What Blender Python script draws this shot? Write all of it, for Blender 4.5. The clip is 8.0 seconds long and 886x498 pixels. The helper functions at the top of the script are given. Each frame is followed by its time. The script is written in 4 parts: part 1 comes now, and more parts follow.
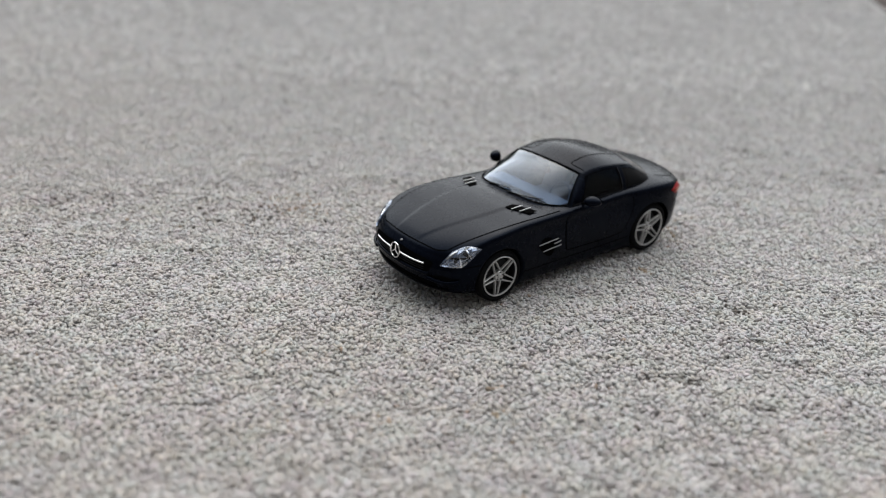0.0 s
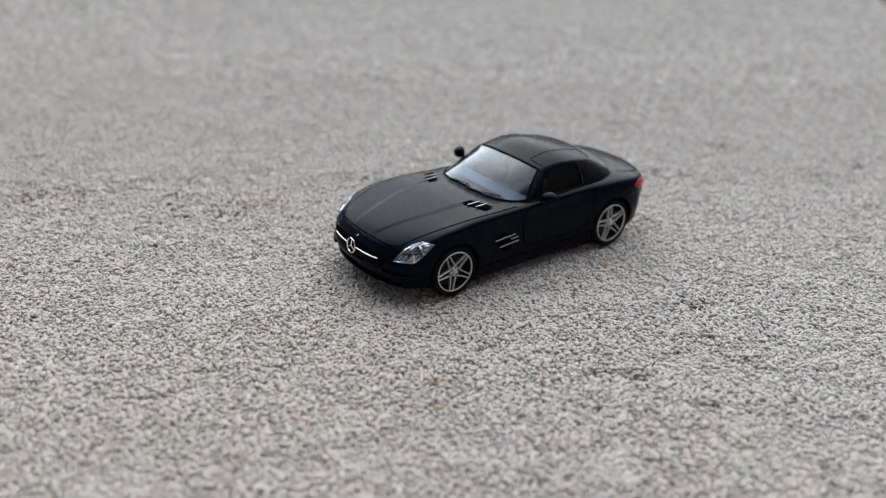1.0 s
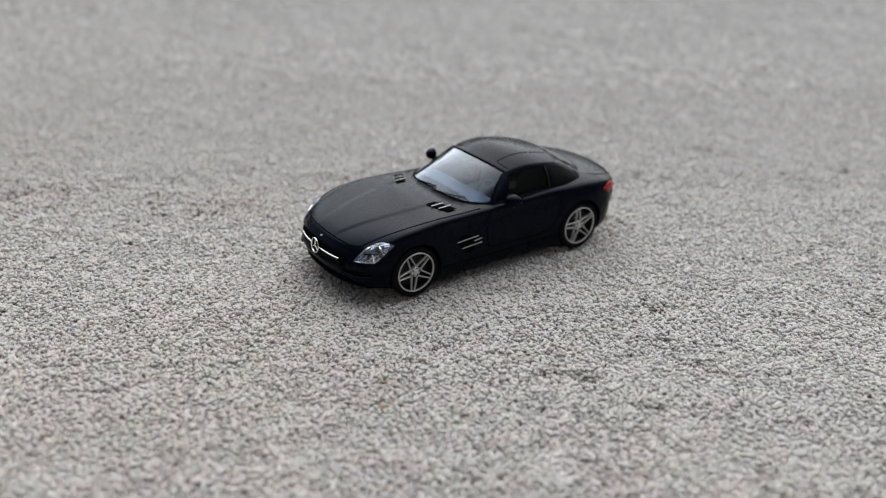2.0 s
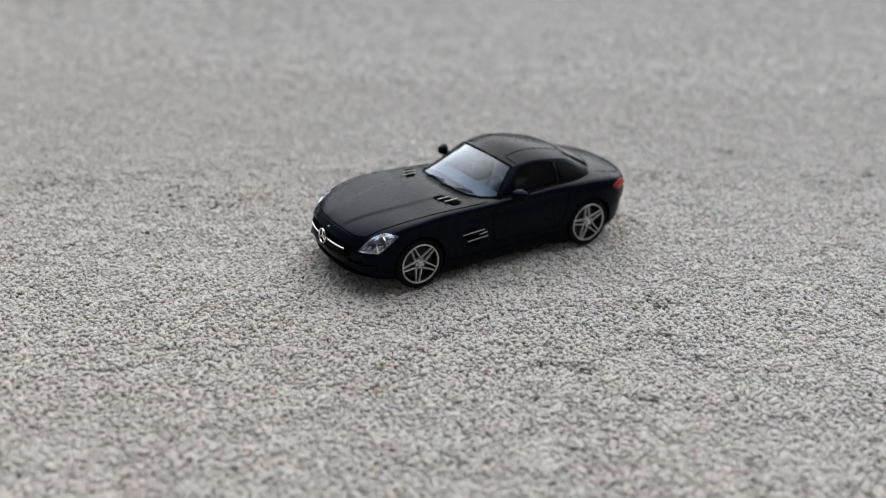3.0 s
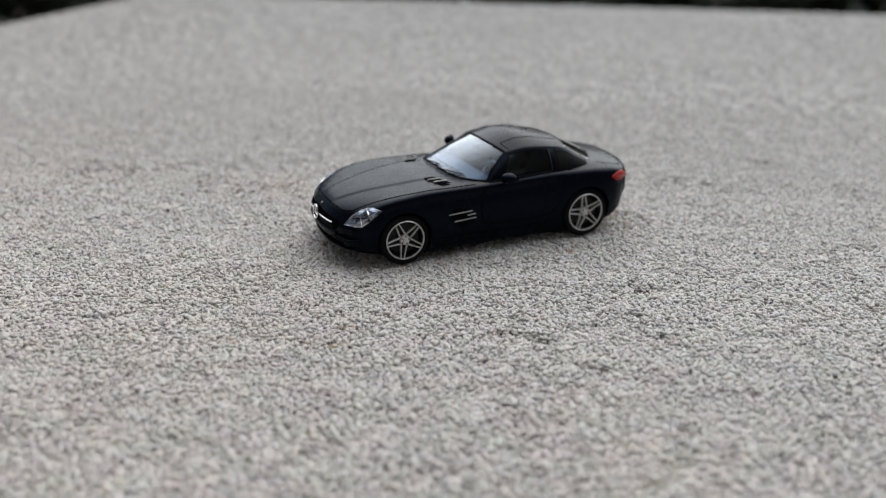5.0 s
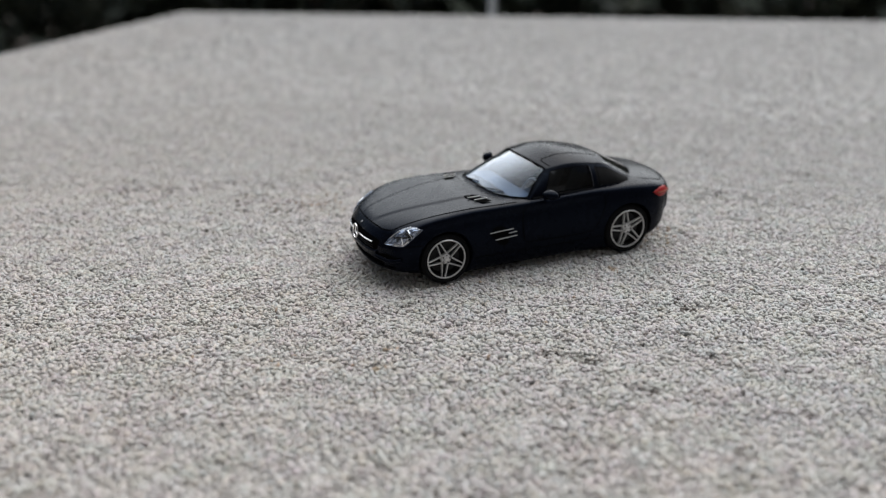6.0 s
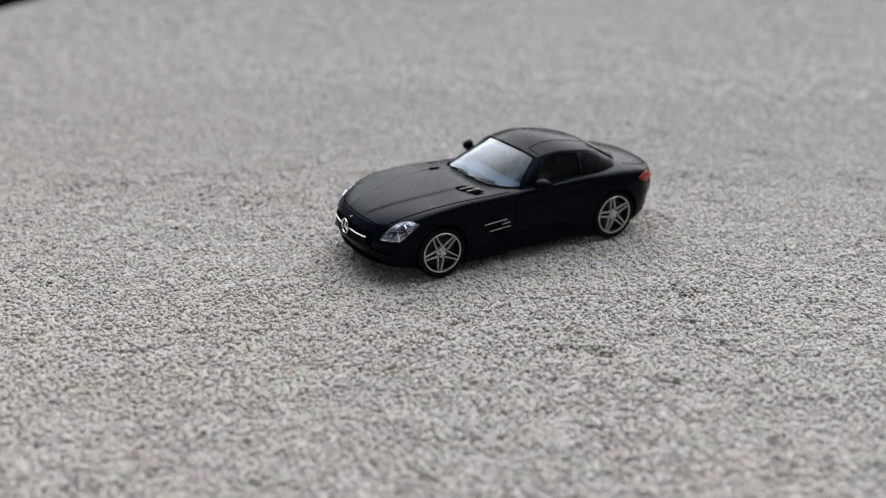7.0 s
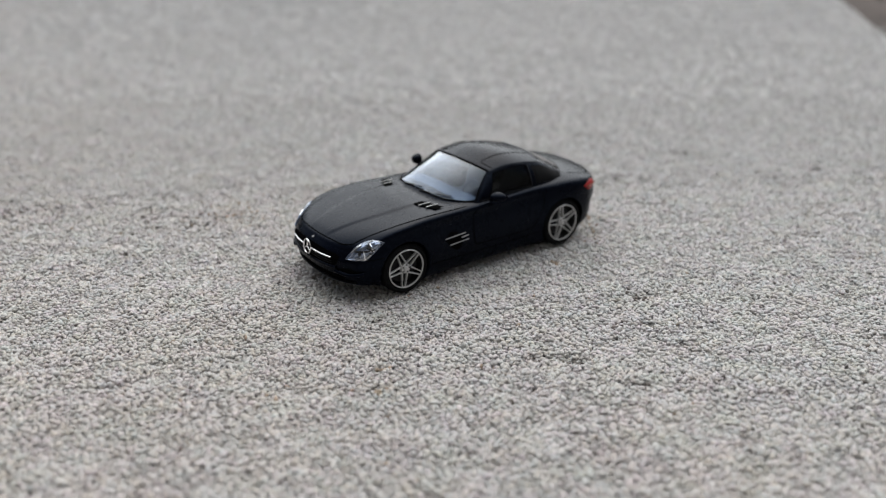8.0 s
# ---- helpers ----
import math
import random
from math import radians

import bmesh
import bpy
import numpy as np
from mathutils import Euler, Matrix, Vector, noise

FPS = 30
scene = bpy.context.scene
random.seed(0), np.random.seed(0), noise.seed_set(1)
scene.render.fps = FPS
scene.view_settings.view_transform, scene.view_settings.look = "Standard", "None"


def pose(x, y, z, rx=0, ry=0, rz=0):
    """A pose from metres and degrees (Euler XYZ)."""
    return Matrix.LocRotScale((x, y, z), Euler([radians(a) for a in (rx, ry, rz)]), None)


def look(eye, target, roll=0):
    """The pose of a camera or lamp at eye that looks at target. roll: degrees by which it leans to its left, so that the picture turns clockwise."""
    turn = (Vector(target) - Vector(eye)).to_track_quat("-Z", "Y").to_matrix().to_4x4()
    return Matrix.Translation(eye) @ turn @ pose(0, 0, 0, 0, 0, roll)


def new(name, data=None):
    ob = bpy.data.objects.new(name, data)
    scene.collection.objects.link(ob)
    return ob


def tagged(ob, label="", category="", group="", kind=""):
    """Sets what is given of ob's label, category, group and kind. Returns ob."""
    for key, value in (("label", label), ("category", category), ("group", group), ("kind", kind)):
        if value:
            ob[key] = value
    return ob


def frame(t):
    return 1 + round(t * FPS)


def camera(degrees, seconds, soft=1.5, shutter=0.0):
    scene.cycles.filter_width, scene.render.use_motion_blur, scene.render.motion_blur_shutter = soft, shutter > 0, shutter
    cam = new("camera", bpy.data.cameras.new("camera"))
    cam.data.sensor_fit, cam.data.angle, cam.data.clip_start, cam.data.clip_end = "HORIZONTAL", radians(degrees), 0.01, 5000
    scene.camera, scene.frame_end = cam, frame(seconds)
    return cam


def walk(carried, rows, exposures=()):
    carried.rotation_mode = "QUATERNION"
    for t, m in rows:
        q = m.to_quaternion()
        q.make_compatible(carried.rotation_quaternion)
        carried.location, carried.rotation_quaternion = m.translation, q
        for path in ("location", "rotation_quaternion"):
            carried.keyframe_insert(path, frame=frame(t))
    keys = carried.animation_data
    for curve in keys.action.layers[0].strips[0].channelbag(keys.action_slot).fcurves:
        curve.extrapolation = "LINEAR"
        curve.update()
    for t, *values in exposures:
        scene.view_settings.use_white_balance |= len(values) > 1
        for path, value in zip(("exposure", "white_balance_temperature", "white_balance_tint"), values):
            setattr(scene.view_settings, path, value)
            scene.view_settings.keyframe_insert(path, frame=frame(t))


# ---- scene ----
cam = camera(53.0, 8.0, soft=1.2)
cam.data.dof.use_dof = True
cam.data.dof.focus_distance = 0.25
cam.data.dof.aperture_fstop = 8.6
PATH = [
    (0, (-0.18187, -0.18589, 0.11975), (-0.01354, 0.02732, -0.00755), 2.59),
    (0.5, (-0.17486, -0.19072, 0.12161), (-0.00854, 0.02401, -0.00577), 2.15),
    (1, (-0.16889, -0.19717, 0.12107), (-0.00534, 0.01877, -0.00786), 2.08),
    (1.5, (-0.16211, -0.20293, 0.12262), (-0.00185, 0.01517, -0.00678), 1.92),
    (1.7, (-0.15823, -0.20637, 0.12361), (0.00044, 0.01298, -0.00566), 1.89),
    (2.8, (-0.15087, -0.21783, 0.12085), (-0.00488, 0.01113, -0.00668), 1.52),
    (3, (-0.14795, -0.22048, 0.11992), (-0.00393, 0.01038, -0.00643), 1.48),
    (3.5, (-0.13989, -0.23203, 0.10838), (-0.00089, 0.00348, -0.01496), 1.57),
    (4, (-0.12938, -0.23991, 0.10338), (-0.00078, 0.00321, -0.01644), 1.04),
    (4.5, (-0.12417, -0.24679, 0.10186), (-0.00568, 0.00314, -0.01431), 0.82),
    (4.7, (-0.12128, -0.24984, 0.10300), (-0.00509, 0.00221, -0.01089), 0.74),
    (5.8, (-0.11982, -0.25039, 0.10369), (-0.01449, 0.00872, -0.00478), -0.32),
    (6, (-0.12326, -0.24564, 0.10427), (-0.01797, 0.01384, -0.00338), -0.61),
    (6.5, (-0.13483, -0.23434, 0.10637), (-0.00594, 0.01425, -0.00129), 0.82),
    (7, (-0.14390, -0.22796, 0.10838), (-0.01138, 0.01460, -0.00826), -0.02),
    (7.5, (-0.15338, -0.22264, 0.11186), (0.00099, 0.00443, -0.00901), 0.69),
    (8, (-0.16242, -0.22010, 0.11654), (-0.00032, 0.00278, -0.00197), 0.29),
]
walk(cam, [(t, look(eye, target, roll)) for t, eye, target, roll in PATH], exposures=[(0.0, 0.60, 6450, 7), (8.0, 0.60, 6450, 7)])

# ---- world and light ----
SUN_ELEVATION, SUN_ROTATION = radians(55), radians(42)
world = bpy.data.worlds.new("world")
scene.world = world
world.use_nodes = True
wn = world.node_tree.nodes
sky = wn.new("ShaderNodeTexSky")
sky.sky_type = "NISHITA"
sky.sun_disc = False
sky.sun_elevation, sky.sun_rotation = SUN_ELEVATION, SUN_ROTATION
sky.air_density, sky.dust_density, sky.ozone_density = 1.0, 4.0, 1.0
wn["Background"].inputs["Strength"].default_value = 0.062
world.node_tree.links.new(sky.outputs[0], wn["Background"].inputs["Color"])
sun = new("sun", bpy.data.lights.new("sun", "SUN"))
sun.data.energy, sun.data.angle, sun.data.color = 2.95, radians(96), (0.98, 0.99, 1.0)
sun.matrix_world = look((0, 0, 5), Vector((0, 0, 5)) - Vector((math.sin(SUN_ROTATION) * math.cos(SUN_ELEVATION), math.cos(SUN_ROTATION) * math.cos(SUN_ELEVATION), math.sin(SUN_ELEVATION))))

# ---- materials ----


def material(name, color, rough=0.5, metal=0.0, noise_scale=0.0, spread=0.15, bump=0.0, bump_scale=400.0, coat=0.0, transmission=0.0, ior=1.5, rough_spread=0.0):
    """A Principled material with grain at two sizes in colour, gloss and relief; scales are per metre."""
    m = bpy.data.materials.new(name)
    m.use_nodes = True
    nt = m.node_tree
    b = nt.nodes["Principled BSDF"]
    b.inputs["Base Color"].default_value = (*color, 1)
    b.inputs["Roughness"].default_value = rough
    b.inputs["Metallic"].default_value = metal
    b.inputs["IOR"].default_value = ior
    b.inputs["Coat Weight"].default_value = coat
    b.inputs["Transmission Weight"].default_value = transmission
    if noise_scale:
        tc = nt.nodes.new("ShaderNodeTexCoord")
        n1, n2 = nt.nodes.new("ShaderNodeTexNoise"), nt.nodes.new("ShaderNodeTexNoise")
        n1.inputs["Scale"].default_value, n2.inputs["Scale"].default_value = noise_scale, noise_scale * 7.3
        n1.inputs["Detail"].default_value = n2.inputs["Detail"].default_value = 4
        add = nt.nodes.new("ShaderNodeMath")
        add.operation = "ADD"
        ramp = nt.nodes.new("ShaderNodeMapRange")
        ramp.inputs["From Min"].default_value, ramp.inputs["From Max"].default_value = 0.7, 1.3
        ramp.inputs["To Min"].default_value, ramp.inputs["To Max"].default_value = 1 - spread, 1 + spread
        mul = nt.nodes.new("ShaderNodeVectorMath")
        mul.operation = "SCALE"
        mul.inputs[0].default_value = color
        for n in (n1, n2):
            nt.links.new(tc.outputs["Object"], n.inputs["Vector"])
        nt.links.new(n1.outputs[0], add.inputs[0])
        nt.links.new(n2.outputs[0], add.inputs[1])
        nt.links.new(add.outputs[0], ramp.inputs["Value"])
        nt.links.new(ramp.outputs[0], mul.inputs["Scale"])
        nt.links.new(mul.outputs[0], b.inputs["Base Color"])
        if rough_spread:
            rr = nt.nodes.new("ShaderNodeMapRange")
            rr.inputs["From Min"].default_value, rr.inputs["From Max"].default_value = 0.7, 1.3
            rr.inputs["To Min"].default_value, rr.inputs["To Max"].default_value = rough - rough_spread, rough + rough_spread
            nt.links.new(add.outputs[0], rr.inputs["Value"])
            nt.links.new(rr.outputs[0], b.inputs["Roughness"])
    if bump:
        tc = nt.nodes.new("ShaderNodeTexCoord")
        n3 = nt.nodes.new("ShaderNodeTexNoise")
        n3.inputs["Scale"].default_value, n3.inputs["Detail"].default_value = bump_scale, 6
        bp = nt.nodes.new("ShaderNodeBump")
        bp.inputs["Strength"].default_value = bump
        bp.inputs["Distance"].default_value = 0.3 / bump_scale
        nt.links.new(tc.outputs["Object"], n3.inputs["Vector"])
        nt.links.new(n3.outputs[0], bp.inputs["Height"])
        nt.links.new(bp.outputs[0], b.inputs["Normal"])
    return m


def grit_material(name, dark, mid, light):
    """Mineral grains: each grain takes its own tone, under a slow drift of tint over the slab."""
    m = material(name, mid, 0.85, bump=0.25, bump_scale=2500.0)
    nt = m.node_tree
    b = nt.nodes["Principled BSDF"]
    geo = nt.nodes.new("ShaderNodeNewGeometry")
    ramp = nt.nodes.new("ShaderNodeValToRGB")
    els = ramp.color_ramp.elements
    els[0].position, els[0].color = 0.0, (*dark, 1)
    els[1].position, els[1].color = 1.0, (*light, 1)
    hues = ((0.10, 0.45, (1.0, 1.0, 1.0)), (0.22, 0.75, (1.05, 0.99, 0.92)), (0.34, 0.90, (0.95, 1.0, 1.04)), (0.46, 1.0, (1.05, 1.0, 0.94)), (0.58, 0.96, (0.96, 1.01, 1.03)), (0.70, 1.03, (1.0, 1.0, 0.98)), (0.82, 0.97, (1.04, 0.97, 1.02)))
    for p, f, hue in hues:
        e = els.new(p)
        e.color = (*(min(f, 1) * a * h + (1 - min(f, 1)) * d + max(0, f - 1) * 4 * (q - a) for a, d, q, h in zip(mid, dark, light, hue)), 1)
    tc, big, tint = nt.nodes.new("ShaderNodeTexCoord"), nt.nodes.new("ShaderNodeTexNoise"), nt.nodes.new("ShaderNodeValToRGB")
    big.inputs["Scale"].default_value, big.inputs["Detail"].default_value = 9.0, 5
    tint.color_ramp.elements[0].position, tint.color_ramp.elements[0].color = 0.25, (0.985, 0.958, 0.938, 1)
    tint.color_ramp.elements[1].position, tint.color_ramp.elements[1].color = 0.62, (0.985, 0.99, 0.995, 1)
    mix = nt.nodes.new("ShaderNodeMix")
    mix.data_type, mix.blend_type = "RGBA", "MULTIPLY"
    mix.inputs["Factor"].default_value = 1.0
    nt.links.new(geo.outputs["Random Per Island"], ramp.inputs[0])
    nt.links.new(tc.outputs["Object"], big.inputs["Vector"])
    split, slope, drift = nt.nodes.new("ShaderNodeSeparateXYZ"), nt.nodes.new("ShaderNodeMath"), nt.nodes.new("ShaderNodeMath")
    slope.operation, slope.inputs[1].default_value = "MULTIPLY", 1.6
    drift.operation = "ADD"
    nt.links.new(tc.outputs["Object"], split.inputs[0])
    nt.links.new(split.outputs["X"], slope.inputs[0])
    nt.links.new(slope.outputs[0], drift.inputs[0])
    nt.links.new(big.outputs[0], drift.inputs[1])
    nt.links.new(drift.outputs[0], tint.inputs[0])
    patch, soft = nt.nodes.new("ShaderNodeTexNoise"), nt.nodes.new("ShaderNodeMix")
    patch.inputs["Scale"].default_value, patch.inputs["Detail"].default_value = 130.0, 3
    soft.data_type, soft.blend_type = "RGBA", "SOFT_LIGHT"
    soft.inputs["Factor"].default_value = 0.11
    nt.links.new(tc.outputs["Object"], patch.inputs["Vector"])
    nt.links.new(ramp.outputs[0], soft.inputs[6])
    nt.links.new(patch.outputs["Color"], soft.inputs[7])
    nt.links.new(soft.outputs[2], mix.inputs[6])
    nt.links.new(tint.outputs[0], mix.inputs[7])
    nt.links.new(mix.outputs[2], b.inputs["Base Color"])
    b.inputs["Sheen Weight"].default_value, b.inputs["Sheen Roughness"].default_value = 0.35, 0.35  # sheen added to brighten the grit seen at grazing angles
    return m


def glass_material(name, tint, straight, rough=0.03, coating=(1, 1, 1), steep=5.0):
    """A clear pane: see-through, with a gloss that grows from its share straight on towards grazing."""
    m = bpy.data.materials.new(name)
    m.use_nodes = True
    nt = m.node_tree
    nt.nodes.remove(nt.nodes["Principled BSDF"])
    out = nt.nodes["Material Output"]
    clear, gloss, mix, facing, power, share = (nt.nodes.new("ShaderNode" + k) for k in ("BsdfTransparent", "BsdfGlossy", "MixShader", "LayerWeight", "Math", "MapRange"))
    clear.inputs["Color"].default_value = (*tint, 1)
    gloss.inputs["Roughness"].default_value = rough
    gloss.inputs["Color"].default_value = (*coating, 1)
    facing.inputs["Blend"].default_value = 0.5
    power.operation = "POWER"
    power.inputs[1].default_value = steep
    share.inputs["To Min"].default_value, share.inputs["To Max"].default_value = straight, 0.9
    nt.links.new(facing.outputs["Facing"], power.inputs[0])
    nt.links.new(power.outputs[0], share.inputs["Value"])
    nt.links.new(share.outputs[0], mix.inputs[0])
    nt.links.new(clear.outputs[0], mix.inputs[1])
    nt.links.new(gloss.outputs[0], mix.inputs[2])
    nt.links.new(mix.outputs[0], out.inputs["Surface"])
    return m


PAINT = material("satin_black_paint", (0.0014, 0.0018, 0.0040), 0.27, noise_scale=60.0, spread=0.12, bump=0.04, bump_scale=5000.0, rough_spread=0.04)
TRIM = material("black_plastic", (0.006, 0.006, 0.0066), 0.55, noise_scale=200.0, bump=0.1, bump_scale=6000.0)
TRIM.node_tree.nodes["Principled BSDF"].inputs["Specular IOR Level"].default_value = 0.15
PAINT.node_tree.nodes["Principled BSDF"].inputs["Specular IOR Level"].default_value = 0.072
PAINT.node_tree.nodes["Principled BSDF"].inputs["Specular Tint"].default_value = (0.52, 0.68, 1.0, 1)
SEAM = material("panel_gap_shadow_black", (0.003, 0.003, 0.003), 0.9)
SEAM.node_tree.nodes["Principled BSDF"].inputs["Specular IOR Level"].default_value = 0.0
RUBBER = material("tyre_rubber", (0.004, 0.004, 0.0044), 0.75, noise_scale=300.0, bump=0.25, bump_scale=4000.0)
RUBBER.node_tree.nodes["Principled BSDF"].inputs["Specular IOR Level"].default_value = 0.08
SILVER = material("silver_rim_paint", (0.52, 0.515, 0.51), 0.35, metal=0.6, noise_scale=400.0, spread=0.1)
CHROME = material("chrome", (0.78, 0.78, 0.78), 0.14, metal=1.0)
BAR_CHROME = material("dull_chrome", (0.60, 0.60, 0.60), 0.24, metal=1.0, noise_scale=300.0, spread=0.1)
DISC = material("dark_brake_metal", (0.010, 0.010, 0.011), 0.55, metal=0.5, noise_scale=500.0)
WINDSCREEN = glass_material("windscreen_plastic", (0.50, 0.58, 0.69), 0.022, 0.10, (0.98, 0.99, 1.0), 3.4)
REAR_GLASS = glass_material("smoked_rear_plastic", (0.08, 0.08, 0.085), 0.14, 0.06, (1, 1, 1), 2.5)
SMOKED = glass_material("smoked_window_plastic", (0.34, 0.335, 0.33), 0.012, 0.08)
LENS = glass_material("clear_lamp_lens", (0.9, 0.92, 0.95), 0.06, 0.04)
RED_LENS = material("red_lamp_plastic", (0.26, 0.006, 0.006), 0.35, coat=0.0, noise_scale=600.0)
ORANGE_LENS = material("amber_lamp_plastic", (0.22, 0.045, 0.012), 0.25, coat=0.15, noise_scale=600.0)
RED_LENS.node_tree.nodes["Principled BSDF"].inputs["Specular IOR Level"].default_value = 0.2
# pale colour that paints the reflection along the rear window
GLASS_GLINT = material("pale_glass_glint", (0.34, 0.345, 0.35), 0.3)
# grey of the nose badge and of the highlight painted beside the side window
GLINT_AND_BADGE = material("grey_glint_and_badge", (0.045, 0.047, 0.05), 0.3)
LAMP_BOWL = material("lamp_reflector", (0.21, 0.24, 0.30), 0.18, metal=0.9, noise_scale=500.0, spread=0.25)
CABIN = material("interior_plastic", (0.30, 0.31, 0.33), 0.6, noise_scale=150.0)
SEATS = material("seat_plastic", (0.30, 0.31, 0.33), 0.6, noise_scale=150.0)
GRIT = grit_material("pale_grit", (0.40, 0.386, 0.372), (0.446, 0.431, 0.417), (0.458, 0.444, 0.431))
# dark grains: dirt, and shade painted into the hollows
DARK_GRIT = grit_material("dirt_and_pit_shade_grit", (0.02, 0.018, 0.017), (0.10, 0.086, 0.076), (0.20, 0.178, 0.16))
RUST_GRIT = grit_material("rusty_grit", (0.14, 0.10, 0.07), (0.29, 0.225, 0.165), (0.40, 0.33, 0.26))
# for the added wall that shades the near side
BLOCKER = material("sky_blocker_render", (0.14, 0.136, 0.132), 0.9, noise_scale=2.0, spread=0.2, bump=0.4, bump_scale=60.0)
BED = material("cement_bed", (0.44, 0.425, 0.41), 0.95, noise_scale=80.0, spread=0.12, bump=0.8, bump_scale=900.0)
EARTH = material("brown_earth", (0.085, 0.070, 0.062), 0.95, noise_scale=1.5, spread=0.5, bump=0.8, bump_scale=18.0)
EARTH.node_tree.nodes["Principled BSDF"].inputs["Specular IOR Level"].default_value = 0.08
LEAF = material("dark_leaf", (0.034, 0.042, 0.026), 0.6, noise_scale=3.0, spread=0.6)
BARK = material("bark", (0.06, 0.048, 0.038), 0.9, noise_scale=9.0, spread=0.4, bump=0.8, bump_scale=30.0)
ZINC = material("galvanised_steel", (0.42, 0.44, 0.46), 0.5, metal=0.7, noise_scale=25.0, spread=0.15)

# ---- helpers for meshes ----
K = 1 / 43.0  # scale of the model car: its own numbers are metres of the full-size car


def bm_grid(points, close_v=False):
    """A bmesh from rows of points."""
    bm = bmesh.new()
    rows = [[bm.verts.new(p) for p in row] for row in points]
    for a, b in zip(rows, rows[1:]):
        n = len(a)
        for j in range(n if close_v else n - 1):
            k = (j + 1) % n
            try:
                bm.faces.new((a[j], a[k], b[k], b[j]))
            except ValueError:
                pass
    return bm


def link_mesh(name, bm, mat, parent=None, label="", smooth=True, angle=40):
    bmesh.ops.remove_doubles(bm, verts=bm.verts, dist=1e-7)
    bmesh.ops.recalc_face_normals(bm, faces=bm.faces)
    for f in bm.faces:
        f.smooth = smooth
    for e in bm.edges:
        if len(e.link_faces) == 2 and e.calc_face_angle(0) > radians(angle):
            e.smooth = False
    me = bpy.data.meshes.new(name)
    bm.to_mesh(me)
    bm.free()
    me.materials.append(mat)
    ob = new(name, me)
    if parent:
        ob.parent = parent
    if label:
        tagged(ob, label)
    return ob


def part(name, bm, mat, parent, label="", k=K, smooth=True, angle=40):
    """Links a bmesh, given in full-size metres, as one mesh of the model under a thing or a part."""
    bmesh.ops.scale(bm, vec=(k, k, k), verts=bm.verts)
    return link_mesh(name, bm, mat, parent, label, smooth, angle)


def curve_at(table, x):
    """Smooth interpolation in a table of (x, value)."""
    xs, vs = [a for a, _ in table], [b for _, b in table]
    if x <= xs[0]:
        return vs[0]
    if x >= xs[-1]:
        return vs[-1]
    i = max(j for j in range(len(xs)) if xs[j] <= x)
    i = min(i, len(xs) - 2)

    def slope(j):
        if j == 0:
            return (vs[1] - vs[0]) / (xs[1] - xs[0])
        if j == len(xs) - 1:
            return (vs[-1] - vs[-2]) / (xs[-1] - xs[-2])
        a, b = (vs[j] - vs[j - 1]) / (xs[j] - xs[j - 1]), (vs[j + 1] - vs[j]) / (xs[j + 1] - xs[j])
        return 0.0 if a * b <= 0 else 2 * a * b / (a + b)

    h = xs[i + 1] - xs[i]
    t = (x - xs[i]) / h
    return (2 * t**3 - 3 * t**2 + 1) * vs[i] + (t**3 - 2 * t**2 + t) * h * slope(i) + (3 * t**2 - 2 * t**3) * vs[i + 1] + (t**3 - t**2) * h * slope(i + 1)


def spline(points, n, per=16):
    """n points evenly spaced along a Catmull-Rom curve through points of any dimension."""
    p = np.array(points, float)
    p = np.vstack((2 * p[0] - p[1], p, 2 * p[-1] - p[-2]))
    out = []
    for i in range(1, len(p) - 2):
        for t in np.linspace(0, 1, per, endpoint=False):
            out.append(0.5 * (2 * p[i] + (p[i + 1] - p[i - 1]) * t + (2 * p[i - 1] - 5 * p[i] + 4 * p[i + 1] - p[i + 2]) * t**2 + (3 * p[i] - p[i - 1] - 3 * p[i + 1] + p[i + 2]) * t**3))
    out = np.array(out + [p[-2]])
    s = np.r_[0, np.cumsum(np.linalg.norm(np.diff(out, axis=0), axis=1))]
    return np.stack([np.interp(np.linspace(0, s[-1], n), s, out[:, c]) for c in range(out.shape[1])], 1)


def bm_lathe(profile, seg=48):
    """Turns a profile of (radius, y) round the y axis."""
    return bm_grid([[(r * math.cos(a), y, r * math.sin(a)) for a in (2 * math.pi * i / seg for i in range(seg))] for r, y in profile], close_v=True)


def bm_box(x0, x1, y0, y1, z0, z1, bevel=0.0, segments=2):
    bm = bmesh.new()
    bmesh.ops.create_cube(bm, size=1)
    bmesh.ops.scale(bm, vec=(x1 - x0, y1 - y0, z1 - z0), verts=bm.verts)
    bmesh.ops.translate(bm, vec=((x0 + x1) / 2, (y0 + y1) / 2, (z0 + z1) / 2), verts=bm.verts)
    if bevel:
        bmesh.ops.bevel(bm, geom=bm.edges[:], offset=bevel, segments=segments, affect="EDGES", profile=0.5)
    return bm


def bm_tube(path, radius, seg=8, flat=1.0):
    """A round bar along a path, with closed ends."""
    pts = [Vector(p) for p in path]
    rings = []
    for i, p in enumerate(pts):
        d = (pts[min(i + 1, len(pts) - 1)] - pts[max(i - 1, 0)]).normalized()
        side = d.cross(Vector((0, 0, 1)))
        side = side.normalized() if side.length > 1e-4 else Vector((1, 0, 0))
        up = side.cross(d)
        rings.append([p + radius * (math.cos(a) * side + flat * math.sin(a) * up) for a in (2 * math.pi * j / seg for j in range(seg))])
    bm = bm_grid(rings, close_v=True)
    bm.verts.ensure_lookup_table()
    n = len(bm.verts)
    bm.faces.new([bm.verts[j] for j in range(seg)])
    bm.faces.new([bm.verts[n - seg + j] for j in range(seg)])
    return bm


